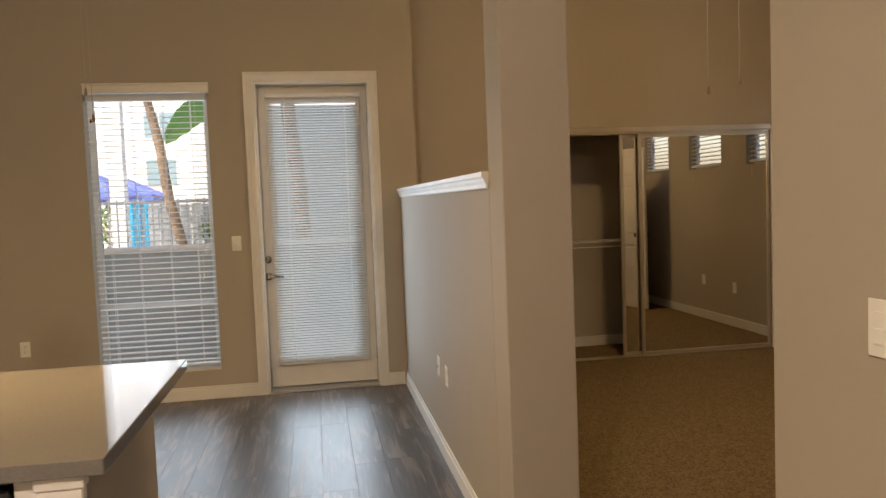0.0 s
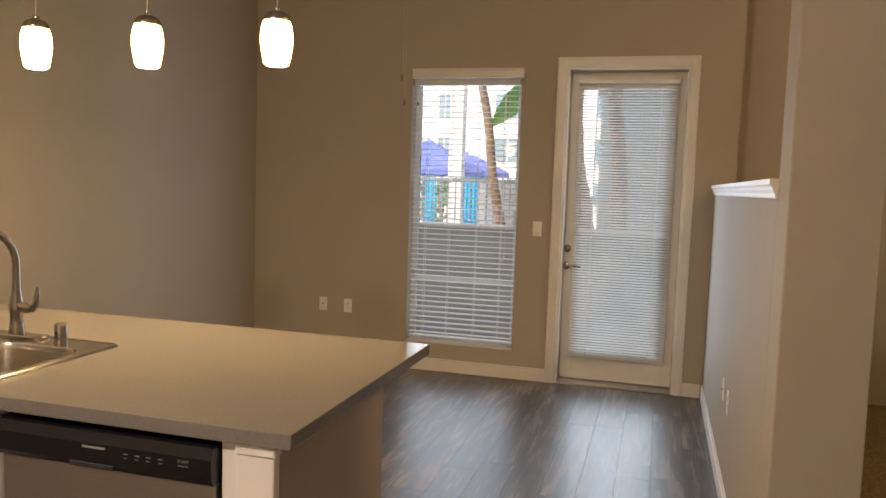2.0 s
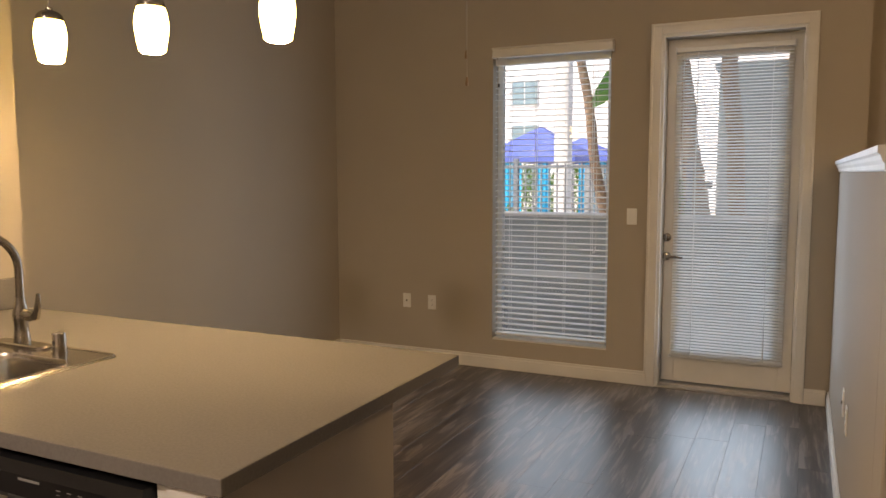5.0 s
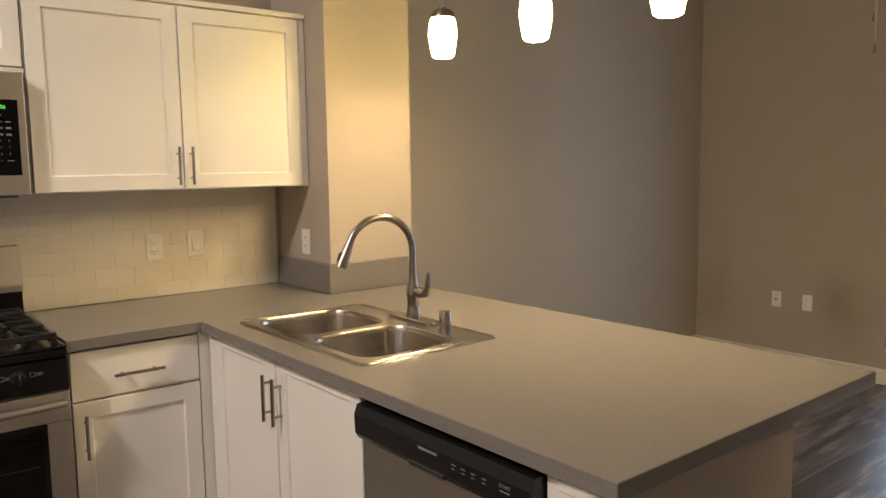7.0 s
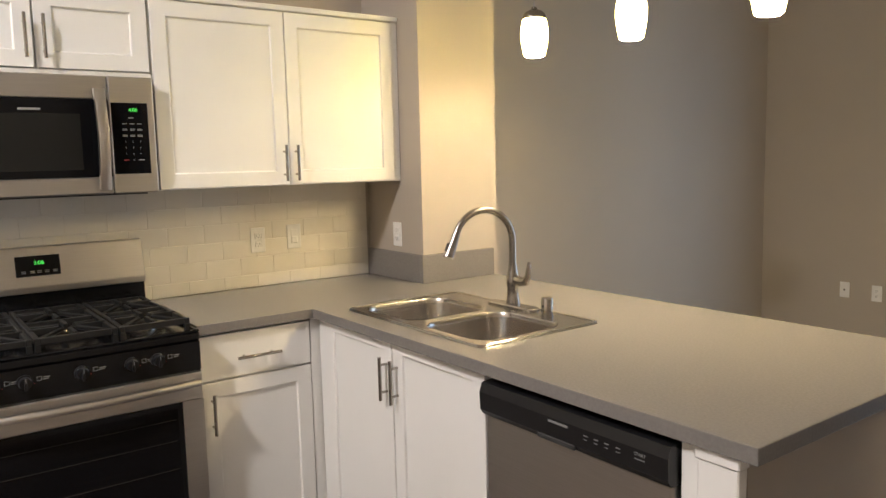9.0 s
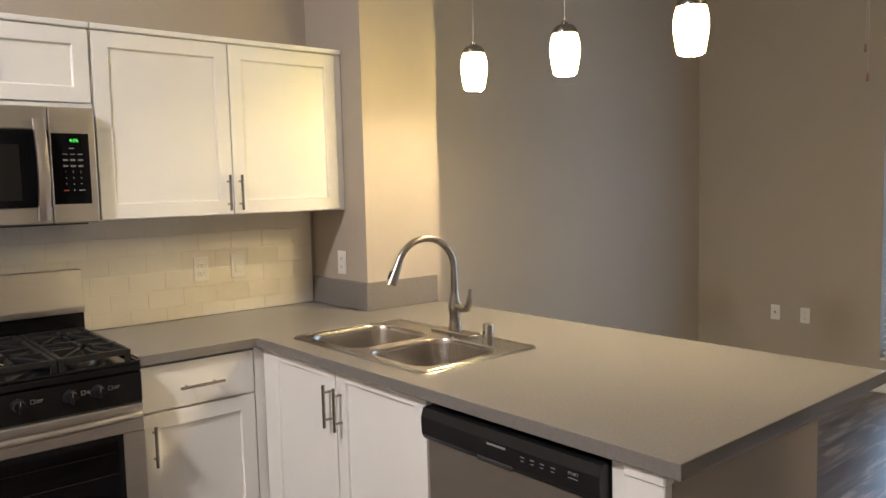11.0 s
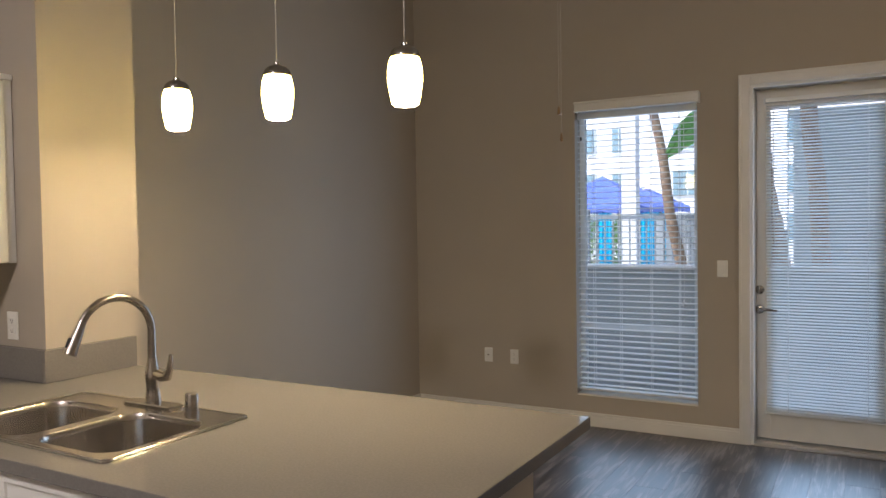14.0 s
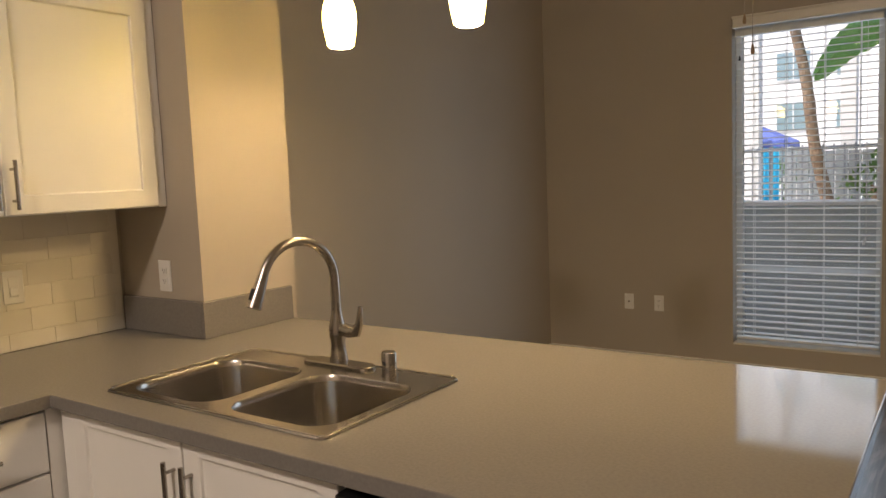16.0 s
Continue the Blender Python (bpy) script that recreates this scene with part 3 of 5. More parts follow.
wall_plate((-2.165, YD, 0.48), "-y", "jack")
wall_plate((-1.940, YD, 0.478), "-y", "duplex")
wall_plate((-0.375, YD, 1.197), "-y", "rocker")
wall_plate((XH, 4.41, 0.50), "-x", "jack")
wall_plate((XH, 4.14, 0.50), "-x", "duplex")
wall_plate((XR, 1.338, 1.184), "-x", "double", 0.116)
wall_plate((-2.775, 1.848, 1.152), "+x", "duplex")
wall_plate((-2.775, 2.028, 1.156), "+x", "rocker")
wall_plate((-2.518, 2.45, 1.150), "-y", "duplex")


# ---- kitchen: counter, sink ----
CT = 0.936
SX0, SX1, SY0, SY1 = -2.000, -1.190, 1.872, 2.395
CY0, CY1 = 1.783, 2.862


def countertop():
    xs = [XK + 0.010, -2.309, -2.110, SX0 + 0.02, SX1 - 0.02, -0.243]
    ys = [1.328, CY0, SY0 + 0.02, SY1 - 0.02, 2.449, CY1]
    bm = bmesh.new()
    grid = {}

    def v(i, j):
        if (i, j) not in grid:
            grid[i, j] = bm.verts.new((xs[i], ys[j], CT))
        return grid[i, j]

    for i in range(5):
        for j in range(5):
            if (j == 0 and i > 1) or (j == 4 and i == 0) or (i == 3 and j == 2):
                continue
            bm.faces.new((v(i, j), v(i + 1, j), v(i + 1, j + 1), v(i, j + 1)))
    made = bmesh.ops.extrude_face_region(bm, geom=list(bm.faces))["geom"]
    bmesh.ops.translate(bm, verts=[g for g in made if isinstance(g, bmesh.types.BMVert)], vec=(0, 0, -0.038))
    bmesh.ops.recalc_face_normals(bm, faces=bm.faces)
    sharp = [e for e in bm.edges if len(e.link_faces) == 2 and e.calc_face_angle(0) > 1]
    bmesh.ops.bevel(bm, geom=sharp, offset=0.003, segments=2, profile=0.5, affect="EDGES")
    top = thing("countertop", (-1.5, 2.2, CT - 0.038), "grey quartz L-shaped countertop on white cabinets", "countertop")
    part("slab", bm, QUARTZ, top)
    part("upstand", boxes((XK + 0.012, -2.309, 2.432, 2.449, CT, 1.066, 0.002), (-2.309, -2.291, 2.432, CY1 - 0.004, CT, 1.066, 0.002)), QUARTZ, top, "grey quartz upstand")


countertop()


def rounded(cx0, cx1, cy0, cy1, r, n=6):
    pts = []
    for (x, y), a0 in zip(((cx1 - r, cy1 - r), (cx0 + r, cy1 - r), (cx0 + r, cy0 + r), (cx1 - r, cy0 + r)), (0, 90, 180, 270)):
        for k in range(n + 1):
            a = radians(a0 + 90 * k / n)
            pts.append((x + r * math.cos(a), y + r * math.sin(a)))
    return pts


def loop_skin(loops):
    """Skin through closed loops of the same count, last one capped."""
    bm = bmesh.new()
    rings = [[bm.verts.new(p) for p in lp] for lp in loops]
    n = len(rings[0])
    for ra, rb in zip(rings, rings[1:]):
        for k in range(n):
            bm.faces.new((ra[k], ra[(k + 1) % n], rb[(k + 1) % n], rb[k]))
    bm.faces.new(rings[-1])
    return bm


def kitchen_sink():
    sink = thing("kitchen_sink", ((SX0 + SX1) / 2, SY0, CT), "stainless steel double-bowl drop-in kitchen sink", "sink")
    bowls = ((SX0 + 0.036, -1.618), (-1.576, SX1 - 0.040))
    by0, by1 = SY0 + 0.038, SY1 - 0.118
    zt = CT + 0.006
    bm = bmesh.new()
    edges = []
    for lp in [rounded(SX0 + 0.004, SX1 - 0.004, SY0 + 0.004, SY1 - 0.004, 0.02)] + [rounded(a, b, by0, by1, 0.075) for a, b in bowls]:
        vs = [bm.verts.new((x, y, zt)) for x, y in lp]
        edges += [bm.edges.new((vs[k], vs[(k + 1) % len(vs)])) for k in range(len(vs))]
    bmesh.ops.triangle_fill(bm, use_beauty=True, edges=edges)
    outer = rounded(SX0, SX1, SY0, SY1, 0.022)
    inner = rounded(SX0 + 0.004, SX1 - 0.004, SY0 + 0.004, SY1 - 0.004, 0.02)
    a = [bm.verts.new((x, y, zt)) for x, y in inner]
    b = [bm.verts.new((x, y, CT + 0.001)) for x, y in outer]
    for k in range(len(a)):
        bm.faces.new((a[k], a[(k + 1) % len(a)], b[(k + 1) % len(a)], b[k]))
    bmesh.ops.remove_doubles(bm, verts=bm.verts, dist=1e-5)
    bmesh.ops.recalc_face_normals(bm, faces=bm.faces)
    part("rim", bm, SINK_STEEL, sink)
    ring = [(x, y, zt + 0.0005) for x, y in rounded(SX0 + 0.006, SX1 - 0.006, SY0 + 0.006, SY1 - 0.006, 0.02)]
    part("rim_bead", tube(ring + [ring[0], ring[1]], 0.0030, 8), SINK_STEEL, sink, smooth=True)
    for x0, x1 in bowls:
        loops = []
        for inset, drop, r in ((0.0, 0.0, 0.075), (0.003, 0.004, 0.073), (0.006, 0.02, 0.07), (0.012, 0.14, 0.066), (0.022, 0.168, 0.06), (0.042, 0.182, 0.05), (0.075, 0.186, 0.04)):
            loops.append([(x, y, zt - drop) for x, y in rounded(x0 + inset, x1 - inset, by0 + inset, by1 - inset, r)])
        bowl = part("bowl", loop_skin(loops), SINK_STEEL, sink, smooth=True)
        cx, cy = (x0 + x1) / 2, (by0 + by1) / 2
        part("drain", lathe([(0.055, 0.002), (0.050, 0.004), (0.040, 0.001), (0.012, 0.001), (0.0, 0.004)], (cx, cy, zt - 0.186), 20), NICKEL, bowl, smooth=True)
    return sink


kitchen_sink()


def faucet():
    fx, fy, z = -1.590, 2.356, CT + 0.006
    f = thing("faucet", (fx, fy, z), "brushed nickel gooseneck pull-down kitchen faucet", "faucet")
    bm = loop_skin([[(x, y, z + h) for x, y in rounded(fx - 0.128 + i, fx + 0.128 - i, fy - 0.030 + i, fy + 0.030 - i, 0.028 - i)] for i, h in ((0.0, 0.0), (0.0, 0.006), (0.004, 0.010))])
    part("deck_plate", bm, NICKEL, f, smooth=True)
    part("body", lathe([(0.026, 0.008), (0.026, 0.02), (0.0225, 0.04), (0.021, 0.065), (0.024, 0.085), (0.0245, 0.105), (0.0205, 0.125), (0.0165, 0.145), (0.0150, 0.160), (0.0, 0.160)], (fx, fy, z), 24), NICKEL, f, smooth=True)
    d = Vector((-0.10, -1.0, 0)).normalized()
    top, reach = 1.314, 0.126
    pts = [Vector((fx, fy, z + 0.15)), Vector((fx, fy, z + 0.20))]
    zc = top - 0.118
    for k in range(15):
        a = radians(180 - 163 * k / 14)
        pts.append(Vector((fx, fy, zc)) + d * (reach + reach * math.cos(a)) + Vector((0, 0, 0.118 * math.sin(a))))
    part("spout", tube(pts, 0.0135, taper=[0.0138] * 2 + [0.0130] * 15), NICKEL, f, smooth=True)
    way = (pts[-1] - pts[-2]).normalized()
    bm = bmesh.new()
    rod(bm, pts[-1] - way * 0.005, pts[-1] + way * 0.055, 0.0145, 0.019, 18)
    rod(bm, pts[-1] + way * 0.055, pts[-1] + way * 0.085, 0.019, 0.0205, 18)
    spray = part("spray_head", bm, NICKEL, f, smooth=True)
    side = pts[-1] + way * 0.045 + d * 0.017
    part("spray_button", rods(0.007, (side - way * 0.015, side + way * 0.015)), DARK_PLASTIC, spray)
    part("handle", tube([(fx + 0.02, fy, z + 0.105), (fx + 0.05, fy - 0.002, z + 0.100), (fx + 0.075, fy - 0.004, z + 0.104), (fx + 0.088, fy - 0.005, z + 0.125), (fx + 0.094, fy - 0.005, z + 0.155), (fx + 0.096, fy - 0.005, z + 0.178)], 0.012, taper=[0.017, 0.0175, 0.0165, 0.0115, 0.0085, 0.006]), NICKEL, f, smooth=True)
    gap = thing("air_gap_cap", (-1.385, 2.335, z), "brushed nickel dishwasher air gap cap", "air gap")
    part("cap", lathe([(0.024, 0.0), (0.024, 0.003), (0.0205, 0.004), (0.0205, 0.060), (0.018, 0.064), (0.0, 0.064)], (-1.385, 2.335, z), 20), NICKEL, gap, smooth=True)
    part("vent_slots", boxes((-1.389, -1.381, 2.3135, 2.3155, z + 0.030, z + 0.040), (-1.396, -1.392, 2.3150, 2.3170, z + 0.014, z + 0.020)), SLOT, gap)


faucet()


# ---- cabinets ----
def shaker(name, face, u0, u1, z0, z1, d, parent, rail=0.058, flat=False, top_rail=None):
    """A shaker front. face 'e': looks to +x at x = d, u along y; 's': looks to -y at y = d, u along x."""
    t = 0.020
    bm = bmesh.new()
    way = Vector((1, 0, 0)) if face == "e" else Vector((0, -1, 0))
    if face == "e":
        box(bm, d - t, d, u0, u1, z0, z1)
    else:
        box(bm, u0, u1, d, d + t, z0, z1)
    bmesh.ops.recalc_face_normals(bm, faces=bm.faces)
    front = max(bm.faces, key=lambda f: f.normal.dot(way))
    if not flat:
        bmesh.ops.inset_region(bm, faces=[front], thickness=rail, use_even_offset=True)
        bmesh.ops.inset_region(bm, faces=[front], thickness=0.0025, depth=-0.009, use_even_offset=True)
        if top_rail is not None:
            for v in bm.verts:
                if z1 - rail - 0.006 < v.co.z < z1 - rail + 0.006:
                    v.co.z += rail - top_rail
    outer = [e for e in bm.edges if len(e.link_faces) == 2 and e.calc_face_angle(0) > 1.2 and all(abs((v.co - way * v.co.dot(way)).length) >= 0 for v in e.verts) and any(f.normal.dot(way) < 0.5 for f in e.link_faces) and any(f.normal.dot(way) > 0.9 for f in e.link_faces)]
    bmesh.ops.bevel(bm, geom=outer, offset=0.0018, segments=1, profile=0.5, affect="EDGES")
    return part(name, bm, CABINET, parent)


def bar_pull(face, u, z, d, parent, length=0.150, vertical=True):
    h, p = length / 2, length * 0.32
    off = 0.030
    if vertical:
        ends = [((u, z - h), (u, z + h))]
        posts = [(u, z - p), (u, z + p)]
    else:
        ends = [((u - h, z), (u + h, z))]
        posts = [(u - p, z), (u + p, z)]

    def at(q, o):
        return (d + o, q[0], q[1]) if face == "e" else (q[0], d - o, q[1])

    bm = bmesh.new()
    for a, b in ends:
        rod(bm, at(a, off), at(b, off), 0.0060)
    for q in posts:
        rod(bm, at(q, -0.001), at(q, off), 0.0045, segments=8)
    part("handle", bm, NICKEL, parent, "brushed nickel bar handle", True)


UX, UF = XK + 0.003, -2.470
unit = thing("upper_cabinet", (UX, 1.337, 1.405), "white shaker double-door wall cabinet", "cabinet")
part("body", boxes((UX, UF - 0.021, 1.337, 2.446, 1.405, 2.128), (UF - 0.021, UF - 0.006, 2.415, 2.446, 1.405, 2.128)), CABINET, unit)
dl = shaker("door", "e", 1.342, 1.882, 1.409, 2.122, UF, unit)
dr = shaker("door", "e", 1.887, 2.413, 1.409, 2.122, UF, unit)
bar_pull("e", 1.858, 1.500, UF, dl)
bar_pull("e", 1.912, 1.500, UF, dr)
part("crown", boxes((UX, UF + 0.006, 1.337, 2.446, 2.128, 2.150, 0.003)), CABINET, unit)
small = thing("upper_cabinet", (UX, 0.560, 1.835), "white shaker wall cabinet over the microwave", "cabinet")
part("body", boxes((UX, UF - 0.021, 0.560, 1.334, 1.826, 2.128), (UF - 0.021, UF - 0.006, 0.560, 1.334, 1.826, 1.846)), CABINET, small)
dl = shaker("door", "e", 0.565, 0.944, 1.850, 2.122, UF, small)
dr = shaker("door", "e", 0.951, 1.330, 1.850, 2.122, UF, small)
bar_pull("e", 0.918, 1.955, UF, dl)
bar_pull("e", 0.977, 1.955, UF, dr)
part("crown", boxes((UX, UF + 0.006, 0.560, 1.334, 2.128, 2.150, 0.003)), CABINET, small)

BF = -2.130
CB = CT - 0.0385
base = thing("base_cabinet", (UX, 1.335, 0), "white shaker base cabinet with one drawer", "cabinet")
part("body", boxes((UX, BF - 0.021, 1.335, 1.83, 0.10, CB), (UX, BF - 0.09, 1.335, 1.83, 0.0, 0.10)), CABINET, base)
part("filler", boxes((BF - 0.021, BF - 0.004, 1.778, 1.838, 0.10, CB)), CABINET, base)
dr = shaker("drawer", "e", 1.341, 1.774, 0.722, CB - 0.010, BF, base, flat=True)
bar_pull("e", 1.557, 0.795, BF, dr, 0.170, False)
do = shaker("door", "e", 1.341, 1.774, 0.108, 0.714, BF, base)
bar_pull("e", 1.375, 0.600, BF, do)

SF = 1.812
sb = thing("sink_cabinet", (-2.08, SF, 0), "white shaker double-door sink base cabinet", "cabinet")
part("body", boxes((-2.105, -2.085, SF + 0.022, 2.40, 0.10, CB), (-1.098, -1.092, SF + 0.022, 2.40, 0.10, CB), (-2.085, -1.098, SF + 0.022, 2.40, 0.10, 0.118), (-2.085, -1.098, SF + 0.024, SF + 0.036, 0.118, CB), (-2.105, -1.092, SF + 0.09, SF + 0.10, 0, 0.10)), CABINET, sb)
part("filler", boxes((-2.124, -2.072, SF + 0.004, SF + 0.022, 0.10, CB)), CABINET, sb)
dl = shaker("door", "s", -2.066, -1.596, 0.108, CB - 0.004, SF, sb, top_rail=0.036)
dr = shaker("door", "s", -1.589, -1.102, 0.108, CB - 0.004, SF, sb, top_rail=0.036)
bar_pull("s", -1.626, 0.764, SF, dl)
bar_pull("s", -1.560, 0.764, SF, dr)

knee = thing("peninsula_knee_wall", (-0.30, 2.5, 0), "greige painted knee wall under the counter", "knee wall", kind="structure")
part("end_wall", boxes((-0.405, -0.296, 1.836, 2.53, 0, CB)), PAINT, knee)
part("back_wall", boxes((-2.30, -0.405, 2.42, 2.53, 0, CB)), PAINT, knee)
post = thing("peninsula_post", (-0.37, 1.81, 0), "white cabinet end post with a raised panel", "cabinet panel")
part("stile", boxes((-0.440, -0.392, 1.815, 1.835, 0, CB, 0.002)), CABINET, post)
part("panel", boxes((-0.392, -0.296, 1.803, 1.835, 0, CB - 0.03, 0.003), (-0.396, -0.291, 1.797, 1.835, CB - 0.03, CB, 0.003)), CABINET, post)


# ---- appliances ----
def bars(spots, mat, parent, name="print_mark"):
    for sp in spots:
        part(name, boxes(sp), mat, parent)


def dishwasher():
    x0, x1, yf = -1.084, -0.446, 1.800
    d = thing("dishwasher", (x0, yf, 0), "stainless dishwasher with a black control panel", "dishwasher")
    part("tub", boxes((x0 + 0.004, x1 - 0.004, yf + 0.03, 2.38, 0.09, CB - 0.014)), DARK_PLASTIC, d)
    part("toe_kick", boxes((x0, x1, yf + 0.06, yf + 0.08, 0, 0.09)), DARK_PLASTIC, d)
    part("door", boxes((x0 + 0.004, x1 - 0.004, yf, yf + 0.03, 0.10, 0.782, 0.004)), STEEL, d, "brushed stainless door")
    bm = bmesh.new()
    prof = [(yf + 0.030, 0.785), (yf - 0.010, 0.785), (yf - 0.020, 0.800), (yf - 0.022, 0.850), (yf - 0.012, 0.876), (yf + 0.030, 0.880)]
    e = [[bm.verts.new((x, y, z)) for y, z in prof] for x in (x0, x1)]
    for k in range(6):
        bm.faces.new((e[0][k], e[0][(k + 1) % 6], e[1][(k + 1) % 6], e[1][k]))
    bm.faces.new(e[0])
    bm.faces.new(e[1])
    bmesh.ops.recalc_face_normals(bm, faces=bm.faces)
    panel = part("control_panel", bm, DARK_PLASTIC, d, "black plastic control panel")
    mid = (x0 + x1) / 2
    part("pocket_handle", boxes((mid - 0.085, mid + 0.045, yf - 0.0225, yf - 0.012, 0.787, 0.800, 0.002)), SLOT, panel)
    y = yf - 0.0222
    spots = [(mid - 0.045, mid + 0.022, y - 0.0006, y + 0.001, 0.838, 0.8435)]
    for x in (mid + 0.075, mid + 0.108, mid + 0.140, mid + 0.175):
        spots.append((x, x + 0.013, y - 0.0006, y + 0.001, 0.834, 0.8358))
        spots.append((x, x + 0.011, y - 0.0006, y + 0.001, 0.825, 0.8258))
    bars(spots, GREY_PRINT, panel)
    lettering("START", 0.011, Matrix.Translation((x1 - 0.075, y - 0.0004, 0.838)) @ Matrix.Rotation(radians(90), 4, "X"), GREY_PRINT, panel)
    bars([(x1 - 0.09, x1 - 0.062, y - 0.0006, y + 0.001, 0.826, 0.8275)], GREY_PRINT, panel)
    return d


dishwasher()
RY0, RY1, RF = 0.560, 1.322, -2.058


def gas_range():
    r = thing("gas_range", (XK, RY0, 0), "stainless and black freestanding gas range", "range")
    xb = XK + 0.014
    part("body", boxes((xb, RF - 0.03, RY0, RY1, 0.02, 0.900, 0.003)), BLACK, r)
    cook = part("cooktop", boxes((xb + 0.05, RF + 0.004, RY0, RY1, 0.898, 0.926, 0.005), (xb + 0.05, RF + 0.004, RY0, RY0 + 0.018, 0.926, 0.936, 0.004), (xb + 0.05, RF + 0.004, RY1 - 0.018, RY1, 0.926, 0.936, 0.004), (RF - 0.018, RF + 0.004, RY0 + 0.018, RY1 - 0.018, 0.926, 0.934, 0.004)), BLACK, r, "black enamel cooktop")
    part("control_panel", boxes((RF - 0.03, RF, RY0, RY1, 0.792, 0.897, 0.004)), BLACK, r)
    for ky in (0.690, 0.778, 0.940, 1.091, 1.176):
        knob = part("knob", lathe([(0.023, 0.0), (0.023, 0.006), (0.019, 0.008), (0.017, 0.028), (0.0, 0.029)], (RF, ky, 0.852), 20, "X"), DARK_PLASTIC, r, smooth=True)
        part("grip", boxes((RF + 0.024, RF + 0.036, ky - 0.004, ky + 0.004, 0.832, 0.872, 0.002)), DARK_PLASTIC, knob)
        part("pointer", boxes((RF + 0.0355, RF + 0.0368, ky - 0.0012, ky + 0.0012, 0.856, 0.872)), GREY_PRINT, knob)
        bars([(RF, RF + 0.0006, ky + 0.034, ky + 0.048, 0.850, 0.8512), (RF, RF + 0.0006, ky + 0.034, ky + 0.048, 0.862, 0.8632), (RF, RF + 0.0006, ky + 0.034, ky + 0.0352, 0.850, 0.8632), (RF, RF + 0.0006, ky + 0.047, ky + 0.0482, 0.850, 0.8632), (RF, RF + 0.0006, ky + 0.052, ky + 0.072, 0.858, 0.860), (RF, RF + 0.0006, ky + 0.052, ky + 0.068, 0.852, 0.854)], GREY_PRINT, r)
        bars([(RF, RF + 0.0006, ky + 0.026, ky + 0.0285, 0.842, 0.8435)], RED_PRINT, r)
    dz0, dz1 = 0.190, 0.785
    door = part("oven_door", boxes((RF - 0.025, RF + 0.010, RY0 + 0.003, RY1 - 0.003, dz0, 0.330, 0.003), (RF - 0.025, RF + 0.010, RY0 + 0.003, RY1 - 0.003, 0.692, dz1, 0.003),
                                   (RF - 0.025, RF + 0.010, RY0 + 0.003, RY0 + 0.075, 0.330, 0.692), (RF - 0.025, RF + 0.010, RY1 - 0.075, RY1 - 0.003, 0.330, 0.692)), STEEL, r, "brushed stainless oven door")
    part("oven_window", boxes((RF - 0.02, RF + 0.007, RY0 + 0.075, RY1 - 0.075, 0.330, 0.692)), BLACK_GLASS, door, "dark oven glass")
    for rz in (0.46, 0.56, 0.635):
        part("oven_rack", rods(0.0011, ((RF + 0.0072, RY0 + 0.10, rz), (RF + 0.0072, RY1 - 0.10, rz)), segments=6), OVEN_DIM, door)
    part("oven_window_border", boxes((RF + 0.004, RF + 0.0085, RY0 + 0.075, RY0 + 0.093, 0.330, 0.692), (RF + 0.004, RF + 0.0085, RY1 - 0.093, RY1 - 0.075, 0.330, 0.692), (RF + 0.004, RF + 0.0085, RY0 + 0.093, RY1 - 0.093, 0.672, 0.692)), BLACK, door)
    part("vent_gap", boxes((RF - 0.028, RF - 0.002, RY0 + 0.003, RY1 - 0.003, dz1, 0.792)), SLOT, r)
    pts, tp = [], []
    for k in range(17):
        u = k / 16
        pts.append((RF + 0.034 + 0.026 * math.sin(math.pi * u), RY0 + 0.02 + (RY1 - RY0 - 0.04) * u, 0.757))
        tp.append(0.013)
    part("oven_handle", tube(pts, 0.013, taper=tp), POLISHED, door, "curved stainless bar handle", True)
    part("handle_posts", boxes((RF + 0.008, RF + 0.04, RY0 + 0.022, RY0 + 0.042, 0.746, 0.768, 0.004), (RF + 0.008, RF + 0.04, RY1 - 0.042, RY1 - 0.022, 0.746, 0.768, 0.004)), STEEL, door)
    part("storage_drawer", boxes((RF - 0.025, RF + 0.008, RY0 + 0.003, RY1 - 0.003, 0.035, 0.182, 0.003)), STEEL, r)
    # back guard
    guard = part("back_guard", boxes((xb, xb + 0.055, RY0, RY1, 0.900, 1.030, 0.003)), BLACK, r)
    bm = bmesh.new()
    prof = [(xb, 1.030), (xb + 0.078, 1.030), (xb + 0.080, 1.055), (xb + 0.052, 1.205), (xb, 1.205)]
    e = [[bm.verts.new((x, y, z)) for x, z in prof] for y in (RY0, RY1)]
    for k in range(5):
        bm.faces.new((e[0][k], e[0][(k + 1) % 5], e[1][(k + 1) % 5], e[1][k]))
    bm.faces.new(e[0])
    bm.faces.new(e[1])
    bmesh.ops.recalc_face_normals(bm, faces=bm.faces)
    bmesh.ops.bevel(bm, geom=list(bm.edges), offset=0.003, segments=1, profile=0.5, affect="EDGES")
    part("guard_face", bm, STEEL, guard, "brushed stainless back guard")
    # display lies on the sloped face
    lean = math.atan2(0.028, 0.150)
    m = Matrix.Translation((xb + 0.0655, 0.940, 1.132)) @ Matrix.Rotation(-lean, 4, "Y")
    bm = boxes((-0.004, 0.0035, -0.084, 0.070, -0.038, 0.040, 0.002))
    bmesh.ops.transform(bm, verts=bm.verts, matrix=m)
    disp = part("display", bm, BLACK_GLASS, guard, "black display with green digits")
    face = m @ Matrix.Translation((0.0042, 0.0, 0.0)) @ Matrix.Rotation(radians(90), 4, "Z") @ Matrix.Rotation(radians(90), 4, "X")
    lettering("3:06", 0.021, face @ Matrix.Translation((-0.004, 0.012, 0)), GREEN_LED, disp, "clock_digits")
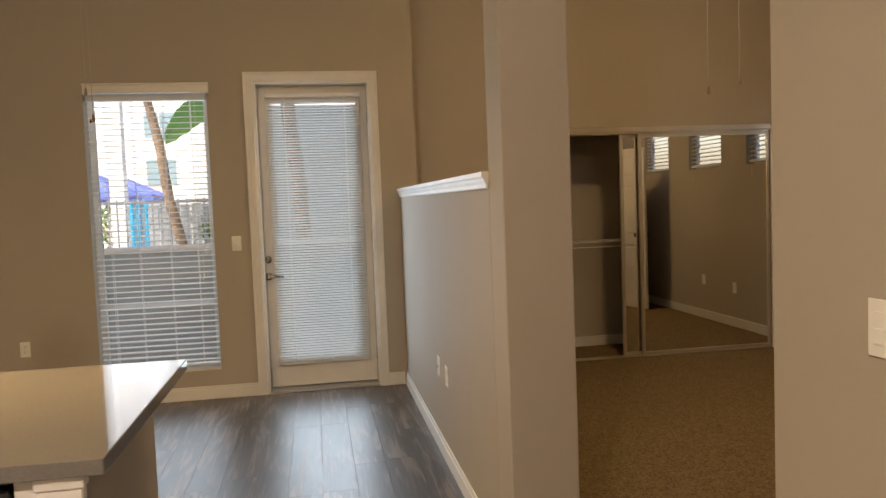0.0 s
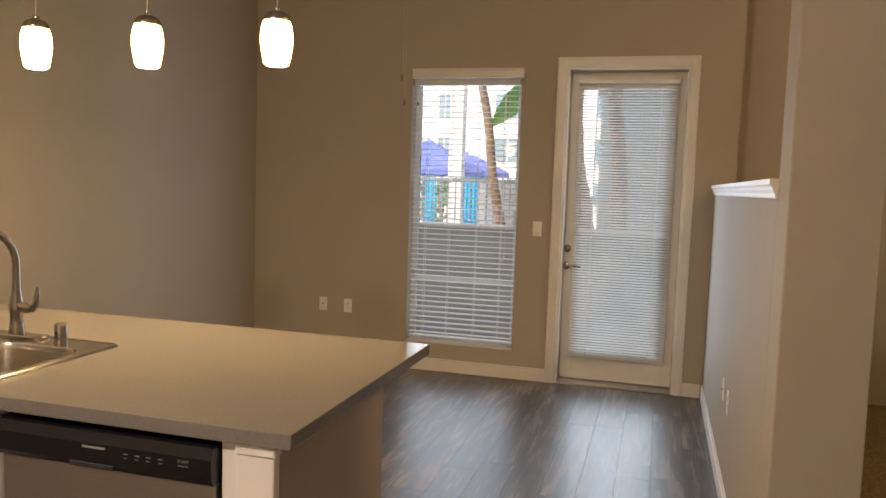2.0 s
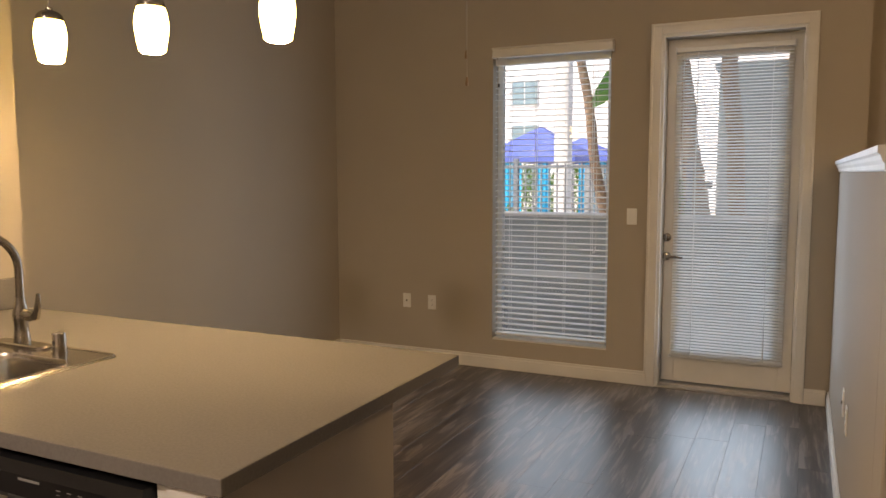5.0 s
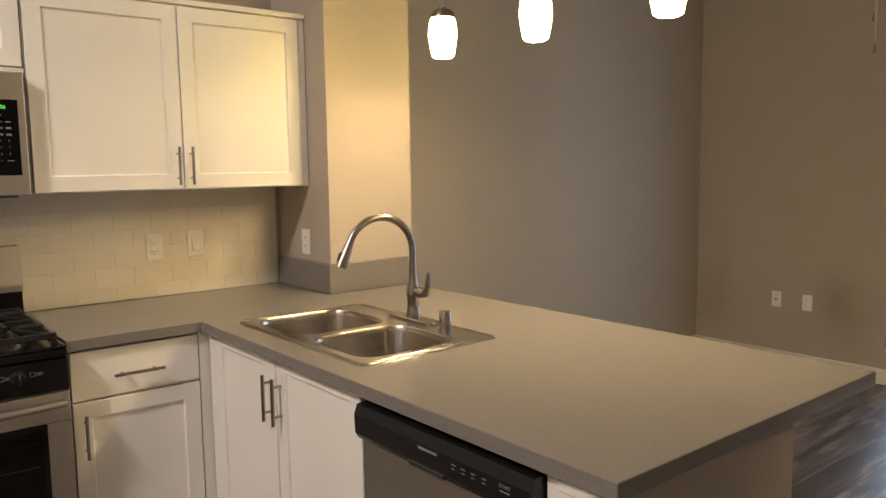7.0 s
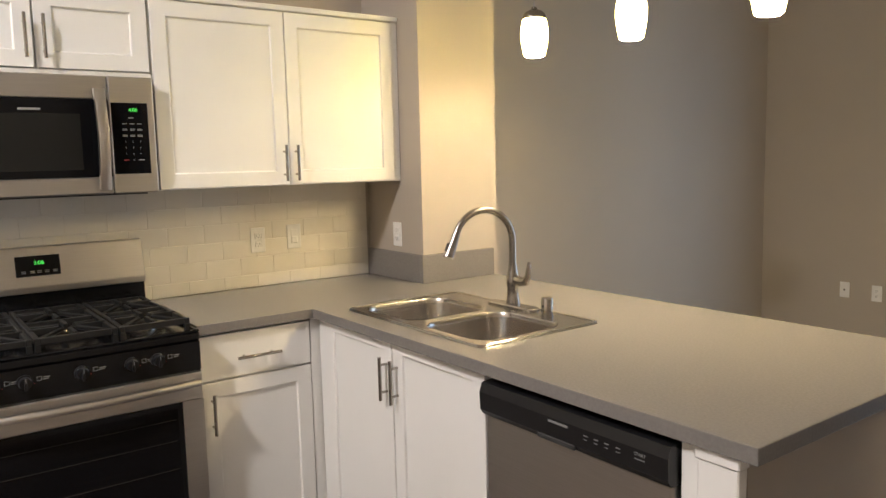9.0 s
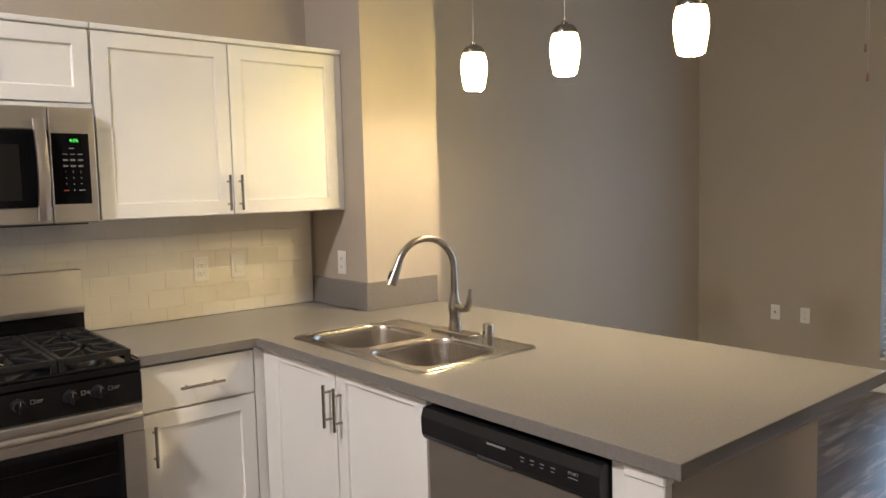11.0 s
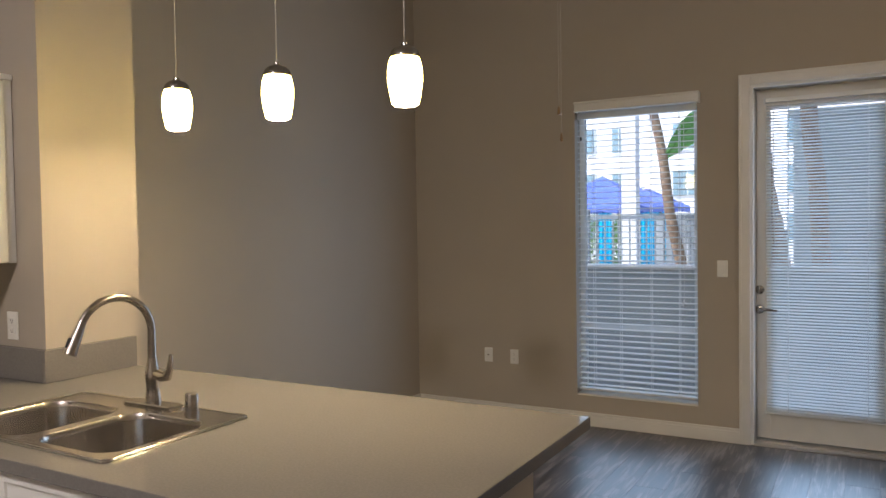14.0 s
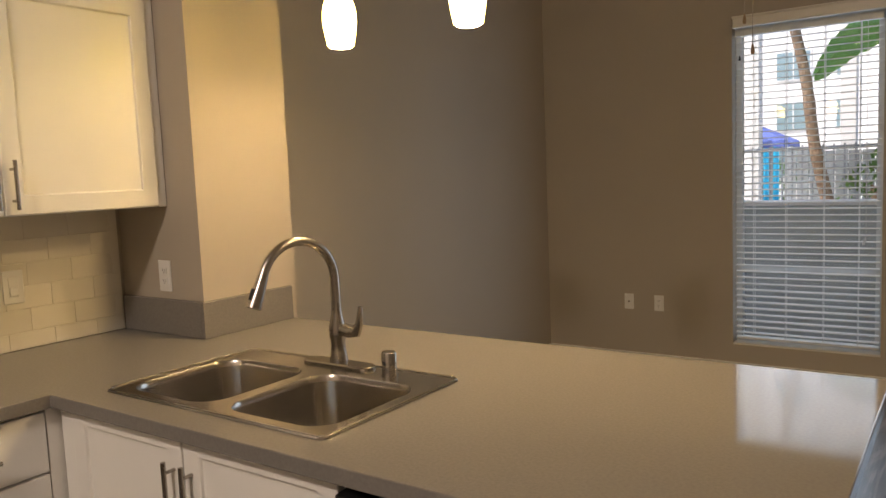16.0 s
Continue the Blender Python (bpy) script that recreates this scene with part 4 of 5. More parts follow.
    bm = boxes(*[(0.0034, 0.0042, u, u + 0.016, z, z + 0.0025) for u in (-0.066, -0.036, -0.012, 0.014, 0.042) for z in (-0.020, -0.026)])
    bmesh.ops.transform(bm, verts=bm.verts, matrix=m)
    part("print_mark", bm, GREY_PRINT, disp)
    # burners and grates
    for by, bx, rr in ((0.705, -2.54, 0.036), (0.705, -2.25, 0.045), (0.941, -2.40, 0.040), (1.177, -2.54, 0.036), (1.177, -2.25, 0.045)):
        b = part("burner", lathe([(rr + 0.014, 0.0), (rr + 0.014, 0.008), (rr, 0.010), (rr, 0.020), (rr - 0.006, 0.026), (0.0, 0.026)], (bx, by, 0.924), 20), NICKEL, r, smooth=True)
        part("burner_cap", lathe([(rr - 0.004, 0.0), (rr - 0.003, 0.006), (rr - 0.012, 0.010), (0.0, 0.010)], (bx, by, 0.9475), 20), IRON, b, smooth=True)
    gx0, gx1 = xb + 0.090, RF - 0.030
    gz0, gz1 = 0.954, 0.974
    for a, b in ((RY0 + 0.022, 0.812), (0.818, 1.064), (1.070, RY1 - 0.022)):
        bm = bmesh.new()
        t = 0.0085
        for yy in (a + t, b - t):
            box(bm, gx0, gx1, yy - t, yy + t, gz0, gz1, 0.002)
        for xx in (gx0 + t, (gx0 + gx1) / 2, gx1 - t):
            box(bm, xx - t, xx + t, a + 2 * t, b - 2 * t, gz0, gz1, 0.002)
        for cx in ((gx0 * 3 + gx1) / 4, (gx0 + gx1 * 3) / 4):
            cy = (a + b) / 2
            for dx, dy in ((0, 1), (0, -1)):
                box(bm, cx - t * 0.8, cx + t * 0.8, min(cy + dy * 0.028, cy + dy * (b - a) * 0.47), max(cy + dy * 0.028, cy + dy * (b - a) * 0.47), gz0 + 0.004, gz1 + 0.004, 0.002)
            for dx in (-1, 1):
                box(bm, min(cx + dx * 0.030, cx + dx * 0.125), max(cx + dx * 0.030, cx + dx * 0.125), cy - t * 0.8, cy + t * 0.8, gz0 + 0.004, gz1 + 0.004, 0.002)
            for s1 in (-1, 1):
                for s2 in (-1, 1):
                    p0 = Vector((cx + s1 * 0.024, cy + s2 * 0.022, gz1 - 0.002))
                    p1 = Vector((cx + s1 * 0.105, cy + s2 * (b - a) * 0.44, gz0 + 0.006))
                    rod(bm, p0, p1, 0.0085, segments=6)
        for xx in (gx0 + t, gx1 - t):
            for yy in (a + t, b - t):
                box(bm, xx - t, xx + t, yy - t, yy + t, 0.924, gz0)
        part("grate", bm, IRON, cook, "black cast iron grate")
    return r


gas_range()


def microwave():
    z0, z1, xf = 1.404, 1.826, -2.420
    mw = thing("microwave", (UX, RY0, z0), "stainless over-the-range microwave with a curved handle", "microwave")
    part("body", boxes((UX, xf - 0.03, RY0 + 0.004, RY1, z0 + 0.006, z1, 0.003)), BLACK, mw)
    part("vent_underside", boxes((UX + 0.03, xf - 0.01, RY0 + 0.02, RY1 - 0.04, z0 - 0.006, z0 + 0.006)), SLOT, mw)
    ds = 1.162
    door = part("door", boxes((xf - 0.03, xf, RY0 + 0.004, ds, 1.742, z1, 0.004), (xf - 0.03, xf, RY0 + 0.004, ds, z0, 1.466, 0.004)), STEEL, mw, "brushed stainless door frame")
    part("door_glass", boxes((xf - 0.03, xf - 0.001, RY0 + 0.004, ds, 1.466, 1.742, 0.002)), BLACK_GLASS, door, "black glass door window")
    part("window_mesh", boxes((xf - 0.0012, xf - 0.0004, RY0 + 0.07, 1.066, 1.492, 1.690)), material("window_mesh_grey", (0.014, 0.014, 0.013), 0.15, scale=300, spec=0.25), door)
    bars([(xf - 0.0008, xf + 0.0002, 0.872, 0.942, 1.701, 1.709)], GREY_PRINT, door)
    pan = part("control_panel", boxes((xf - 0.03, xf, ds + 0.003, RY1, z0, z1, 0.004)), STEEL, mw, "stainless control panel")
    k0, k1 = 1.170, 1.298
    part("key_pad", boxes((xf - 0.002, xf + 0.001, k0, k1, 1.474, 1.732, 0.001)), BLACK_GLASS, pan, "black glass key pad")
    face = Matrix.Translation((xf + 0.0014, 0, 0)) @ Matrix.Rotation(radians(90), 4, "Z") @ Matrix.Rotation(radians(90), 4, "X")
    lettering("4:06", 0.018, face @ Matrix.Translation((1.246, 1.706, 0)), GREEN_LED, pan, "clock_digits")
    for row in range(4):
        for col in range(3):
            t = ("1", "2", "3", "4", "5", "6", "7", "8", "9", "", "0", "")[row * 3 + col]
            if t:
                lettering(t, 0.009, face @ Matrix.Translation((1.213 + 0.026 * col, 1.592 - 0.0225 * row, 0)), GREY_PRINT, pan, "key_digit")
    bars([(xf + 0.0008, xf + 0.0014, 1.205 + 0.026 * c, 1.222 + 0.026 * c, z, z + 0.0022) for c in range(3) for z in (1.655, 1.636, 1.632, 1.614, 1.610)] + [(xf + 0.0008, xf + 0.0014, 1.228, 1.246, 1.676, 1.679)], GREY_PRINT, pan)
    bars([(xf + 0.0008, xf + 0.0014, 1.203, 1.221, 1.523, 1.526)], RED_PRINT, pan)
    bars([(xf + 0.0008, xf + 0.0014, 1.255, 1.276, 1.523, 1.526)], GREY_PRINT, pan)
    bm = bmesh.new()
    rings = []
    n = 15
    for k in range(n):
        u = k / (n - 1)
        zz = 1.418 + 0.362 * u
        xo = xf + 0.014 + 0.034 * math.sin(math.pi * u)
        rings.append([bm.verts.new((xo + dx, 1.131 + dy, zz)) for dx, dy in ((-0.006, -0.021), (0.003, -0.018), (0.006, 0.0), (0.003, 0.018), (-0.006, 0.021))])
    for a, b in zip(rings, rings[1:]):
        for k in range(5):
            bm.faces.new((a[k], a[(k + 1) % 5], b[(k + 1) % 5], b[k]))
    bm.faces.new(rings[0])
    bm.faces.new(rings[-1])
    bmesh.ops.recalc_face_normals(bm, faces=bm.faces)
    h = part("handle", bm, POLISHED, door, "curved stainless handle", True)
    part("handle_mounts", boxes((xf - 0.002, xf + 0.016, 1.122, 1.140, 1.420, 1.440, 0.003), (xf - 0.002, xf + 0.016, 1.122, 1.140, 1.758, 1.778, 0.003)), STEEL, h)


microwave()


# ---- pendants and pull chains ----
def pendant(x, y, z):
    p = thing("pendant_lamp", (x, y, TOP), "brushed nickel pendant with a lit white glass shade", "pendant lamp", "pendants over the counter")
    part("shade", lathe([(0.0, 0.0), (0.038, 0.0), (0.044, 0.004), (0.051, 0.040), (0.0565, 0.078), (0.056, 0.110), (0.051, 0.138), (0.046, 0.150), (0.0, 0.150)], (x, y, z), 24), SHADE, p, "lit white glass shade", True)
    part("bulb", lathe([(0.0, -0.002), (0.034, -0.002), (0.034, -0.0005), (0.0, -0.0005)], (x, y, z), 20), BULB, p, "lit bulb in the open shade")
    part("holder", lathe([(0.0485, 0.150), (0.0485, 0.157), (0.044, 0.170), (0.033, 0.181), (0.018, 0.187), (0.012, 0.189), (0.011, 0.198), (0.004, 0.201), (0.0, 0.201)], (x, y, z), 24), NICKEL, p, "brushed nickel holder", True)
    part("cord", rods(0.0028, ((x, y, z + 0.199), (x, y, TOP - 0.02)), segments=8), BULB_SKIN, p)
    part("canopy", lathe([(0.0, -0.026), (0.02, -0.026), (0.058, -0.008), (0.060, 0.0), (0.0, 0.0)], (x, y, TOP), 24), NICKEL, p, smooth=True)
    return p


first = pendant(-1.830, 2.705, 1.914)
for px in (-1.324, -0.793):
    copy_thing(first, pose(px, 2.705, TOP))


def pull_chains(spots, label):
    x0, y0, z0 = spots[0]
    c = thing("fan_pull_chain", (x0, y0, TOP), label, "pull chain")
    for x, y, z in spots:
        part("chain", rods(0.0017, ((x, y, z + 0.02), (x, y, TOP)), segments=6), BULB_SKIN, c)
        part("fob", lathe([(0.003, 0.046), (0.006, 0.036), (0.0090, 0.012), (0.007, 0.0), (0.0, -0.001)], (x, y, z), 10), material("wooden_fob", (0.22, 0.14, 0.075), 0.4), c, smooth=True)
    part("ceiling_plate", lathe([(0.0, -0.03), (0.08, -0.028), (0.115, -0.006), (0.115, 0.0), (0.0, 0.0)], ((x0 + spots[-1][0]) / 2, (y0 + spots[-1][1]) / 2, TOP), 20), NICKEL, c, smooth=True)


pull_chains([(-0.930, 4.49, 1.963), (-1.000, 4.64, 2.128)], "thin metal ceiling pull chains with wooden fobs")


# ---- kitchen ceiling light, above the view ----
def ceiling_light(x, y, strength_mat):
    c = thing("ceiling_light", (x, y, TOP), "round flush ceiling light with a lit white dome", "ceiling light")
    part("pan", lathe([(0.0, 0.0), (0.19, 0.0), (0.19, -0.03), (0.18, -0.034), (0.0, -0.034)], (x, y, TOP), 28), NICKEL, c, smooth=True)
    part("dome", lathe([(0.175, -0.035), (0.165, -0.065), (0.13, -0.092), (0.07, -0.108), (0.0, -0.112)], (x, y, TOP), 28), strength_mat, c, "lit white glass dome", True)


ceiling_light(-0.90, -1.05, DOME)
ceiling_light(2.67, 3.85, BED_DOME)

# ---- bedroom and closet ----
pull_chains([(2.770, 4.3, 2.085), (2.570, 4.3, 2.035)], "thin metal bedroom pull chains with small fobs")
solid("closet_header", boxes((CX0, CX1, YCL - 0.012, YCL - 0.001, 2.000, 2.045, 0.002), (CX0, CX1, YCL + 0.002, YCL + 0.10, 1.985, 2.018)), ALU, "pale metal closet door track", "track")
solid("closet_floor_track", boxes((CX0, CX1, YCL - 0.004, YCL + 0.085, 0.006, 0.014, 0.002)), ALU, "pale metal floor track", "track")
solid("closet_end_jamb", boxes((CX1, CX1 + 0.016, YCL - 0.012, YCL + 0.10, 0.006, 2.018)), TRIM, "white closet jamb", "trim")


def mirror_door(x0, x1, y):
    d = thing("mirror_closet_door", (x0, y, 0.016), "mirrored sliding closet door with a slim metal frame", "closet door", "closet doors")
    f = 0.030
    part("mirror", boxes((x0 + f, x1 - f, y + 0.008, y + 0.014, 0.016 + f, 1.984 - f)), MIRROR, d, "mirror glass")
    part("frame", boxes((x0, x0 + f, y, y + 0.026, 0.016, 1.984, 0.003), (x1 - f, x1, y, y + 0.026, 0.016, 1.984, 0.003), (x0 + f, x1 - f, y, y + 0.026, 0.016, 0.016 + f, 0.003), (x0 + f, x1 - f, y, y + 0.026, 1.984 - f, 1.984, 0.003)), ALU, d)


mirror_door(3.065, 4.322, YCL + 0.006)
mirror_door(2.905, 4.150, YCL + 0.046)


def wire_shelf(z, y0, y1, x0, x1):
    s = thing("wire_shelf", (x0, y1, z), "white wire closet shelf with a hanging rail", "shelf")
    bm = rods(0.004, ((x0, y0, z), (x1, y0, z)), ((x0, y0, z - 0.045), (x1, y0, z - 0.045)), ((x0, y1, z), (x1, y1, z)), ((x0, (y0 + y1) / 2, z), (x1, (y0 + y1) / 2, z)), segments=6)
    part("rails", bm, PLATE, s)
    bm = bmesh.new()
    x = x0 + 0.02
    while x < x1:
        rod(bm, (x, y0, z + 0.004), (x, y1, z + 0.004), 0.0016, segments=4)
        x += 0.03
    part("wires", bm, PLATE, s)
    bm = rods(0.005, *[((x, y0 + 0.02, z - 0.01), (x, y1, z - 0.24)) for x in (x0 + 0.25, x0 + 0.95, x0 + 1.65)], segments=6)
    part("braces", bm, PLATE, s)


wire_shelf(1.03, 6.72, 7.045, CX0 + 0.002, XBED - 0.11)


def panel_door():
    """Six-panel leaf standing open."""
    a, b = Vector((3.98, 3.12)), Vector((4.285, 3.87))
    w = (b - a).length
    d = thing("panel_door", (a.x, a.y, 0.012), "white six-panel interior door standing open", "door")
    d.rotation_euler = (0, 0, math.atan2(b.y - a.y, b.x - a.x))
    bm = bmesh.new()
    t = 0.018
    zs = ((0.18, 0.80), (0.92, 1.55), (1.66, 1.92))
    us = ((0.10, w / 2 - 0.05), (w / 2 + 0.05, w - 0.10))
    for u0, u1 in ((0, 0.10), (w / 2 - 0.05, w / 2 + 0.05), (w - 0.10, w)):
        box(bm, u0, u1, -t, t, 0, 2.02)
    at = 0.0
    for z0, z1 in zs + ((2.02, 2.02),):
        for u0, u1 in us:
            box(bm, u0, u1, -t, t, at, z0)
            if z1 > z0:
                box(bm, u0, u1, -t + 0.009, t - 0.009, z0, z1)
                box(bm, u0 + 0.03, u1 - 0.03, -t + 0.003, t - 0.003, z0 + 0.03, z1 - 0.03, 0.006)
        at = z1
    ob = new("leaf", finish(bm, "leaf", False))
    ob.data.materials.append(TRIM)
    ob.parent = d
    for s in (-1, 1):
        bm = lathe([(0.0, 0.0), (0.030, 0.0), (0.030, 0.006), (0.012, 0.010), (0.012, 0.035), (0.026, 0.045), (0.028, 0.060), (0.018, 0.068), (0.0, 0.069)], (0, 0, 0), 18, "Y")
        if s > 0:
            bmesh.ops.rotate(bm, verts=bm.verts, cent=(0, 0, 0), matrix=Matrix.Rotation(math.pi, 3, "Z"))
        bmesh.ops.translate(bm, verts=bm.verts, vec=(w - 0.065, s * t, 0.93))
        k = new("knob", finish(bm, "knob", True))
        k.data.materials.append(NICKEL)
        k.parent = d


panel_door()
solid("wall_bed_return", boxes((3.86, XBED - 0.001, 2.96, 3.08, 0.006, TOP)), PAINT, "greige bedroom wall return", "wall")
wall_plate((XBED, 5.35, 0.42), "-x", "duplex")
wall_plate((XBED, 4.70, 0.45), "-x", "rocker")
for k, (a, b) in enumerate(BED_WINDOWS):
    w = thing("window_%d" % (k + 2), (XBED + 0.09, a, 1.72), "small high white vinyl bedroom window", "window", kind="structure")
    part("window_frame", boxes((XBED + 0.09, XBED + 0.13, a, a + 0.04, 1.72, 2.35), (XBED + 0.09, XBED + 0.13, b - 0.04, b, 1.72, 2.35), (XBED + 0.09, XBED + 0.13, a + 0.04, b - 0.04, 1.72, 1.76), (XBED + 0.09, XBED + 0.13, a + 0.04, b - 0.04, 2.31, 2.35)), VINYL, w)
    pane = part("pane", boxes((XBED + 0.108, XBED + 0.114, a + 0.04, b - 0.04, 1.76, 2.31)), GLASS, w)
    pane.visible_shadow = False
    bl = thing("window_blind", (XBED + 0.05, (a + b) / 2, 1.73), "white slat blind in a small high window", "blind", "bedroom blinds")
    me = slat_mesh("slat", b - a - 0.02, 0.05, 0.0025, 0.0028)
    part("head_rail", boxes((XBED + 0.025, XBED + 0.07, a + 0.006, b - 0.006, 2.30, 2.345, 0.002)), VINYL, bl)
    for j in range(12):
        ob = new("slat", me)
        ob.parent = bl
        ob.location = (0, 0, 0.03 + 0.045 * j)
        ob.rotation_euler = (radians(-18), 0, radians(90))
    part("bottom_rail", boxes((XBED + 0.028, XBED + 0.072, a + 0.008, b - 0.008, 1.735, 1.752, 0.002)), VINYL, bl)
    part("pull_cord", rods(0.0015, ((XBED + 0.012, a + 0.10, 2.30), (XBED - 0.002, a + 0.10, 1.58)), segments=6), CORD, bl)

# ---- outside ----
CONCRETE = material("patio_concrete", (0.36, 0.35, 0.33), 0.85, color2=(0.28, 0.275, 0.26), scale=5, bump=0.3, bump_scale=80)
STUCCO_G = material("grey_stucco", (0.47, 0.51, 0.52), 0.9, color2=(0.43, 0.47, 0.48), scale=3, bump=0.5, bump_scale=120)
PATIO_PAINT = material("pale_patio_paint", (0.43, 0.47, 0.48), 0.85, color2=(0.38, 0.42, 0.43), scale=3, bump=0.4, bump_scale=110)
STUCCO_W = material("white_stucco", (0.80, 0.80, 0.79), 0.9, color2=(0.76, 0.76, 0.75), scale=2, bump=0.4, bump_scale=100)
FENCE = material("grey_fence_paint", (0.24, 0.27, 0.30), 0.5, 0.2)
GREY_BOARD = material("weathered_grey_board", (0.40, 0.43, 0.45), 0.85, color2=(0.31, 0.34, 0.36), scale=4, stretch=(6, 6, 0.6), vary=0.12, bump=0.4, bump_scale=60)
BLUE = material("blue_canopy", (0.085, 0.13, 0.42), 0.8, color2=(0.10, 0.15, 0.46), scale=8, bump=0.2, bump_scale=200)
TEAL = material("turquoise_curtain", (0.02, 0.42, 0.66), 0.8, color2=(0.015, 0.36, 0.60), scale=5, stretch=(8, 8, 0.5))
BARK = material("palm_bark", (0.46, 0.33, 0.22), 0.9, color2=(0.27, 0.175, 0.11), scale=9, stretch=(1, 1, 3.5), bump=0.9, bump_scale=40)
LEAF = translucent("banana_leaf", (0.15, 0.36, 0.08), 0.5)
BUSH = translucent("shrub_leaf", (0.10, 0.20, 0.04), 0.35)
POOLSIDE = material("pale_paving", (0.55, 0.53, 0.49), 0.8, scale=3, color2=(0.48, 0.46, 0.43), bump=0.2)
PANE_B = material("far_window_glass", (0.20, 0.30, 0.34), 0.1, spec=0.7)

solid("ground", boxes((-300, 300, YD + 0.17, 400, -0.4, -0.10), (-300, 300, -300, YD + 0.17, -0.4, -0.125)), POOLSIDE, "pale paving out to the distance", "ground")
solid("patio_floor", boxes((-4.2, 3.2, YD + 0.172, 7.62, -0.10, -0.03)), CONCRETE, "grey concrete patio slab", "patio")
pw = thing("patio_wall", (-0.5, 7.45, -0.03), "low grey stucco patio wall with a pale cap", "wall", kind="structure")
part("wall_body", boxes((-4.2, 3.2, 7.46, 7.60, -0.03, 1.10)), PATIO_PAINT, pw)
part("cap", boxes((-4.2, 3.2, 7.43, 7.63, 1.10, 1.138, 0.006)), STUCCO_W, pw, "pale cap")
solid("neighbour_wall", boxes((-0.33, 5.0, 11.2, 11.5, -0.1, 2.82), (-0.38, 5.0, 11.15, 11.55, 2.82, 2.90)), STUCCO_G, "grey-green stucco wall beyond the patio", "wall")


def metal_fence():
    f = thing("metal_fence", (-2.6, 9.6, -0.1), "grey metal picket fence around the pool yard", "fence")
    part("rail", boxes((-6.0, -0.36, 9.585, 9.615, 1.56, 1.60, 0.003)), FENCE, f)
    part("rail", boxes((-6.0, -0.36, 9.585, 9.615, 0.08, 0.12, 0.003)), FENCE, f)
    me = finish(boxes((-0.008, 0.008, -0.008, 0.008, 0.0, 1.66)), "picket", False)
    me.materials.append(FENCE)
    for k in range(56):
        ob = new("picket", me)
        ob.parent = f
        ob.location = (-3.38 + 0.10 * k, 0, 0.06)
    post = finish(boxes((-0.03, 0.03, -0.03, 0.03, 0.0, 1.78, 0.004)), "post", False)
    post.materials.append(FENCE)
    for x in (-4.3, -2.50, -0.45):
        ob = new("post", post)
        ob.parent = f
        ob.location = (x + 2.6, 0, 0)


metal_fence()


def board_fence(x0, x1, y, h):
    f = thing("board_fence", (x0, y, -0.1), "weathered grey upright board fence behind the patio", "fence")
    part("rail", boxes((x0, x1, y + 0.021, y + 0.06, 0.25, 0.34, 0.003), (x0, x1, y + 0.021, y + 0.06, h - 0.35, h - 0.26, 0.003)), FENCE, f)
    me = finish(boxes((0, 0.132, 0, 0.02, 0, h, 0.003)), "board", False)
    me.materials.append(GREY_BOARD)
    rg = random.Random(5)
    x = x0
    while x < x1 - 0.13:
        ob = new("board", me)
        ob.parent = f
        ob.location = (x - x0, rg.uniform(-0.004, 0.004), rg.uniform(-0.012, 0.012))
        x += 0.142


board_fence(-2.02, -0.36, 11.0, 1.66)


def cabana(cx, cy, half, z_eave, z_top, curtains, label):
    c = thing("cabana", (cx, cy, -0.1), label, "cabana")
    bm = bmesh.new()
    apex = bm.verts.new((cx, cy, z_top))
    ring, low = [], []
    n = 8
    for sx, sy, ex, ey in ((-1, -1, 1, -1), (1, -1, 1, 1), (1, 1, -1, 1), (-1, 1, -1, -1)):
        for k in range(n):
            u = k / n
            x, y = sx + (ex - sx) * u, sy + (ey - sy) * u
            sag = -0.05 * math.sin(math.pi * u)
            ring.append(bm.verts.new((cx + x * half, cy + y * half, z_eave + sag)))
            low.append(bm.verts.new((cx + x * half * 1.01, cy + y * half * 1.01, z_eave - 0.17 + 0.03 * (k % 2))))
    m = len(ring)
    for k in range(m):
        bm.faces.new((apex, ring[k], ring[(k + 1) % m]))
        bm.faces.new((ring[k], low[k], low[(k + 1) % m], ring[(k + 1) % m]))
    part("canopy", bm, BLUE, c, "blue fabric canopy")
    for sx in (-1, 1):
        for sy in (-1, 1):
            part("pole", rods(0.025, ((cx + sx * half * 0.97, cy + sy * half * 0.97, -0.1), (cx + sx * half * 0.97, cy + sy * half * 0.97, z_eave))), FENCE, c)
    for x0, x1 in curtains:
        bm = bmesh.new()
        cols = []
        k = 0
        steps = max(8, int((x1 - x0) / 0.03))
        for k in range(steps + 1):
            x = x0 + (x1 - x0) * k / steps
            y = cy - half * 0.97 + 0.03 * math.sin(k * 1.7)
            cols.append((bm.verts.new((x, y, 0.0)), bm.verts.new((x, y, z_eave - 0.02))))
        for a, b in zip(cols, cols[1:]):
            bm.faces.new((a[0], b[0], b[1], a[1]))
        part("curtain", bm, TEAL, c, "turquoise fabric curtain", True)
    return c


cabana(-4.93, 18.0, 1.12, 1.90, 2.60, ((-6.0, -5.02),), "blue canopy cabana with turquoise curtains beside the pool")
cabana(-4.72, 20.9, 1.0, 1.92, 2.45, ((-5.65, -5.3), (-4.55, -3.82)), "blue canopy cabana with drawn turquoise curtains")


def column(x, y, w, h, label):
    c = thing("white_post", (x, y, -0.1), label, "post")
    part("shaft", boxes((x - w, x + w, y - w, y + w, -0.1, h, 0.01)), STUCCO_W, c)
    part("foot", boxes((x - w - 0.03, x + w + 0.03, y - w - 0.03, y + w + 0.03, -0.1, 0.25, 0.01)), STUCCO_W, c)


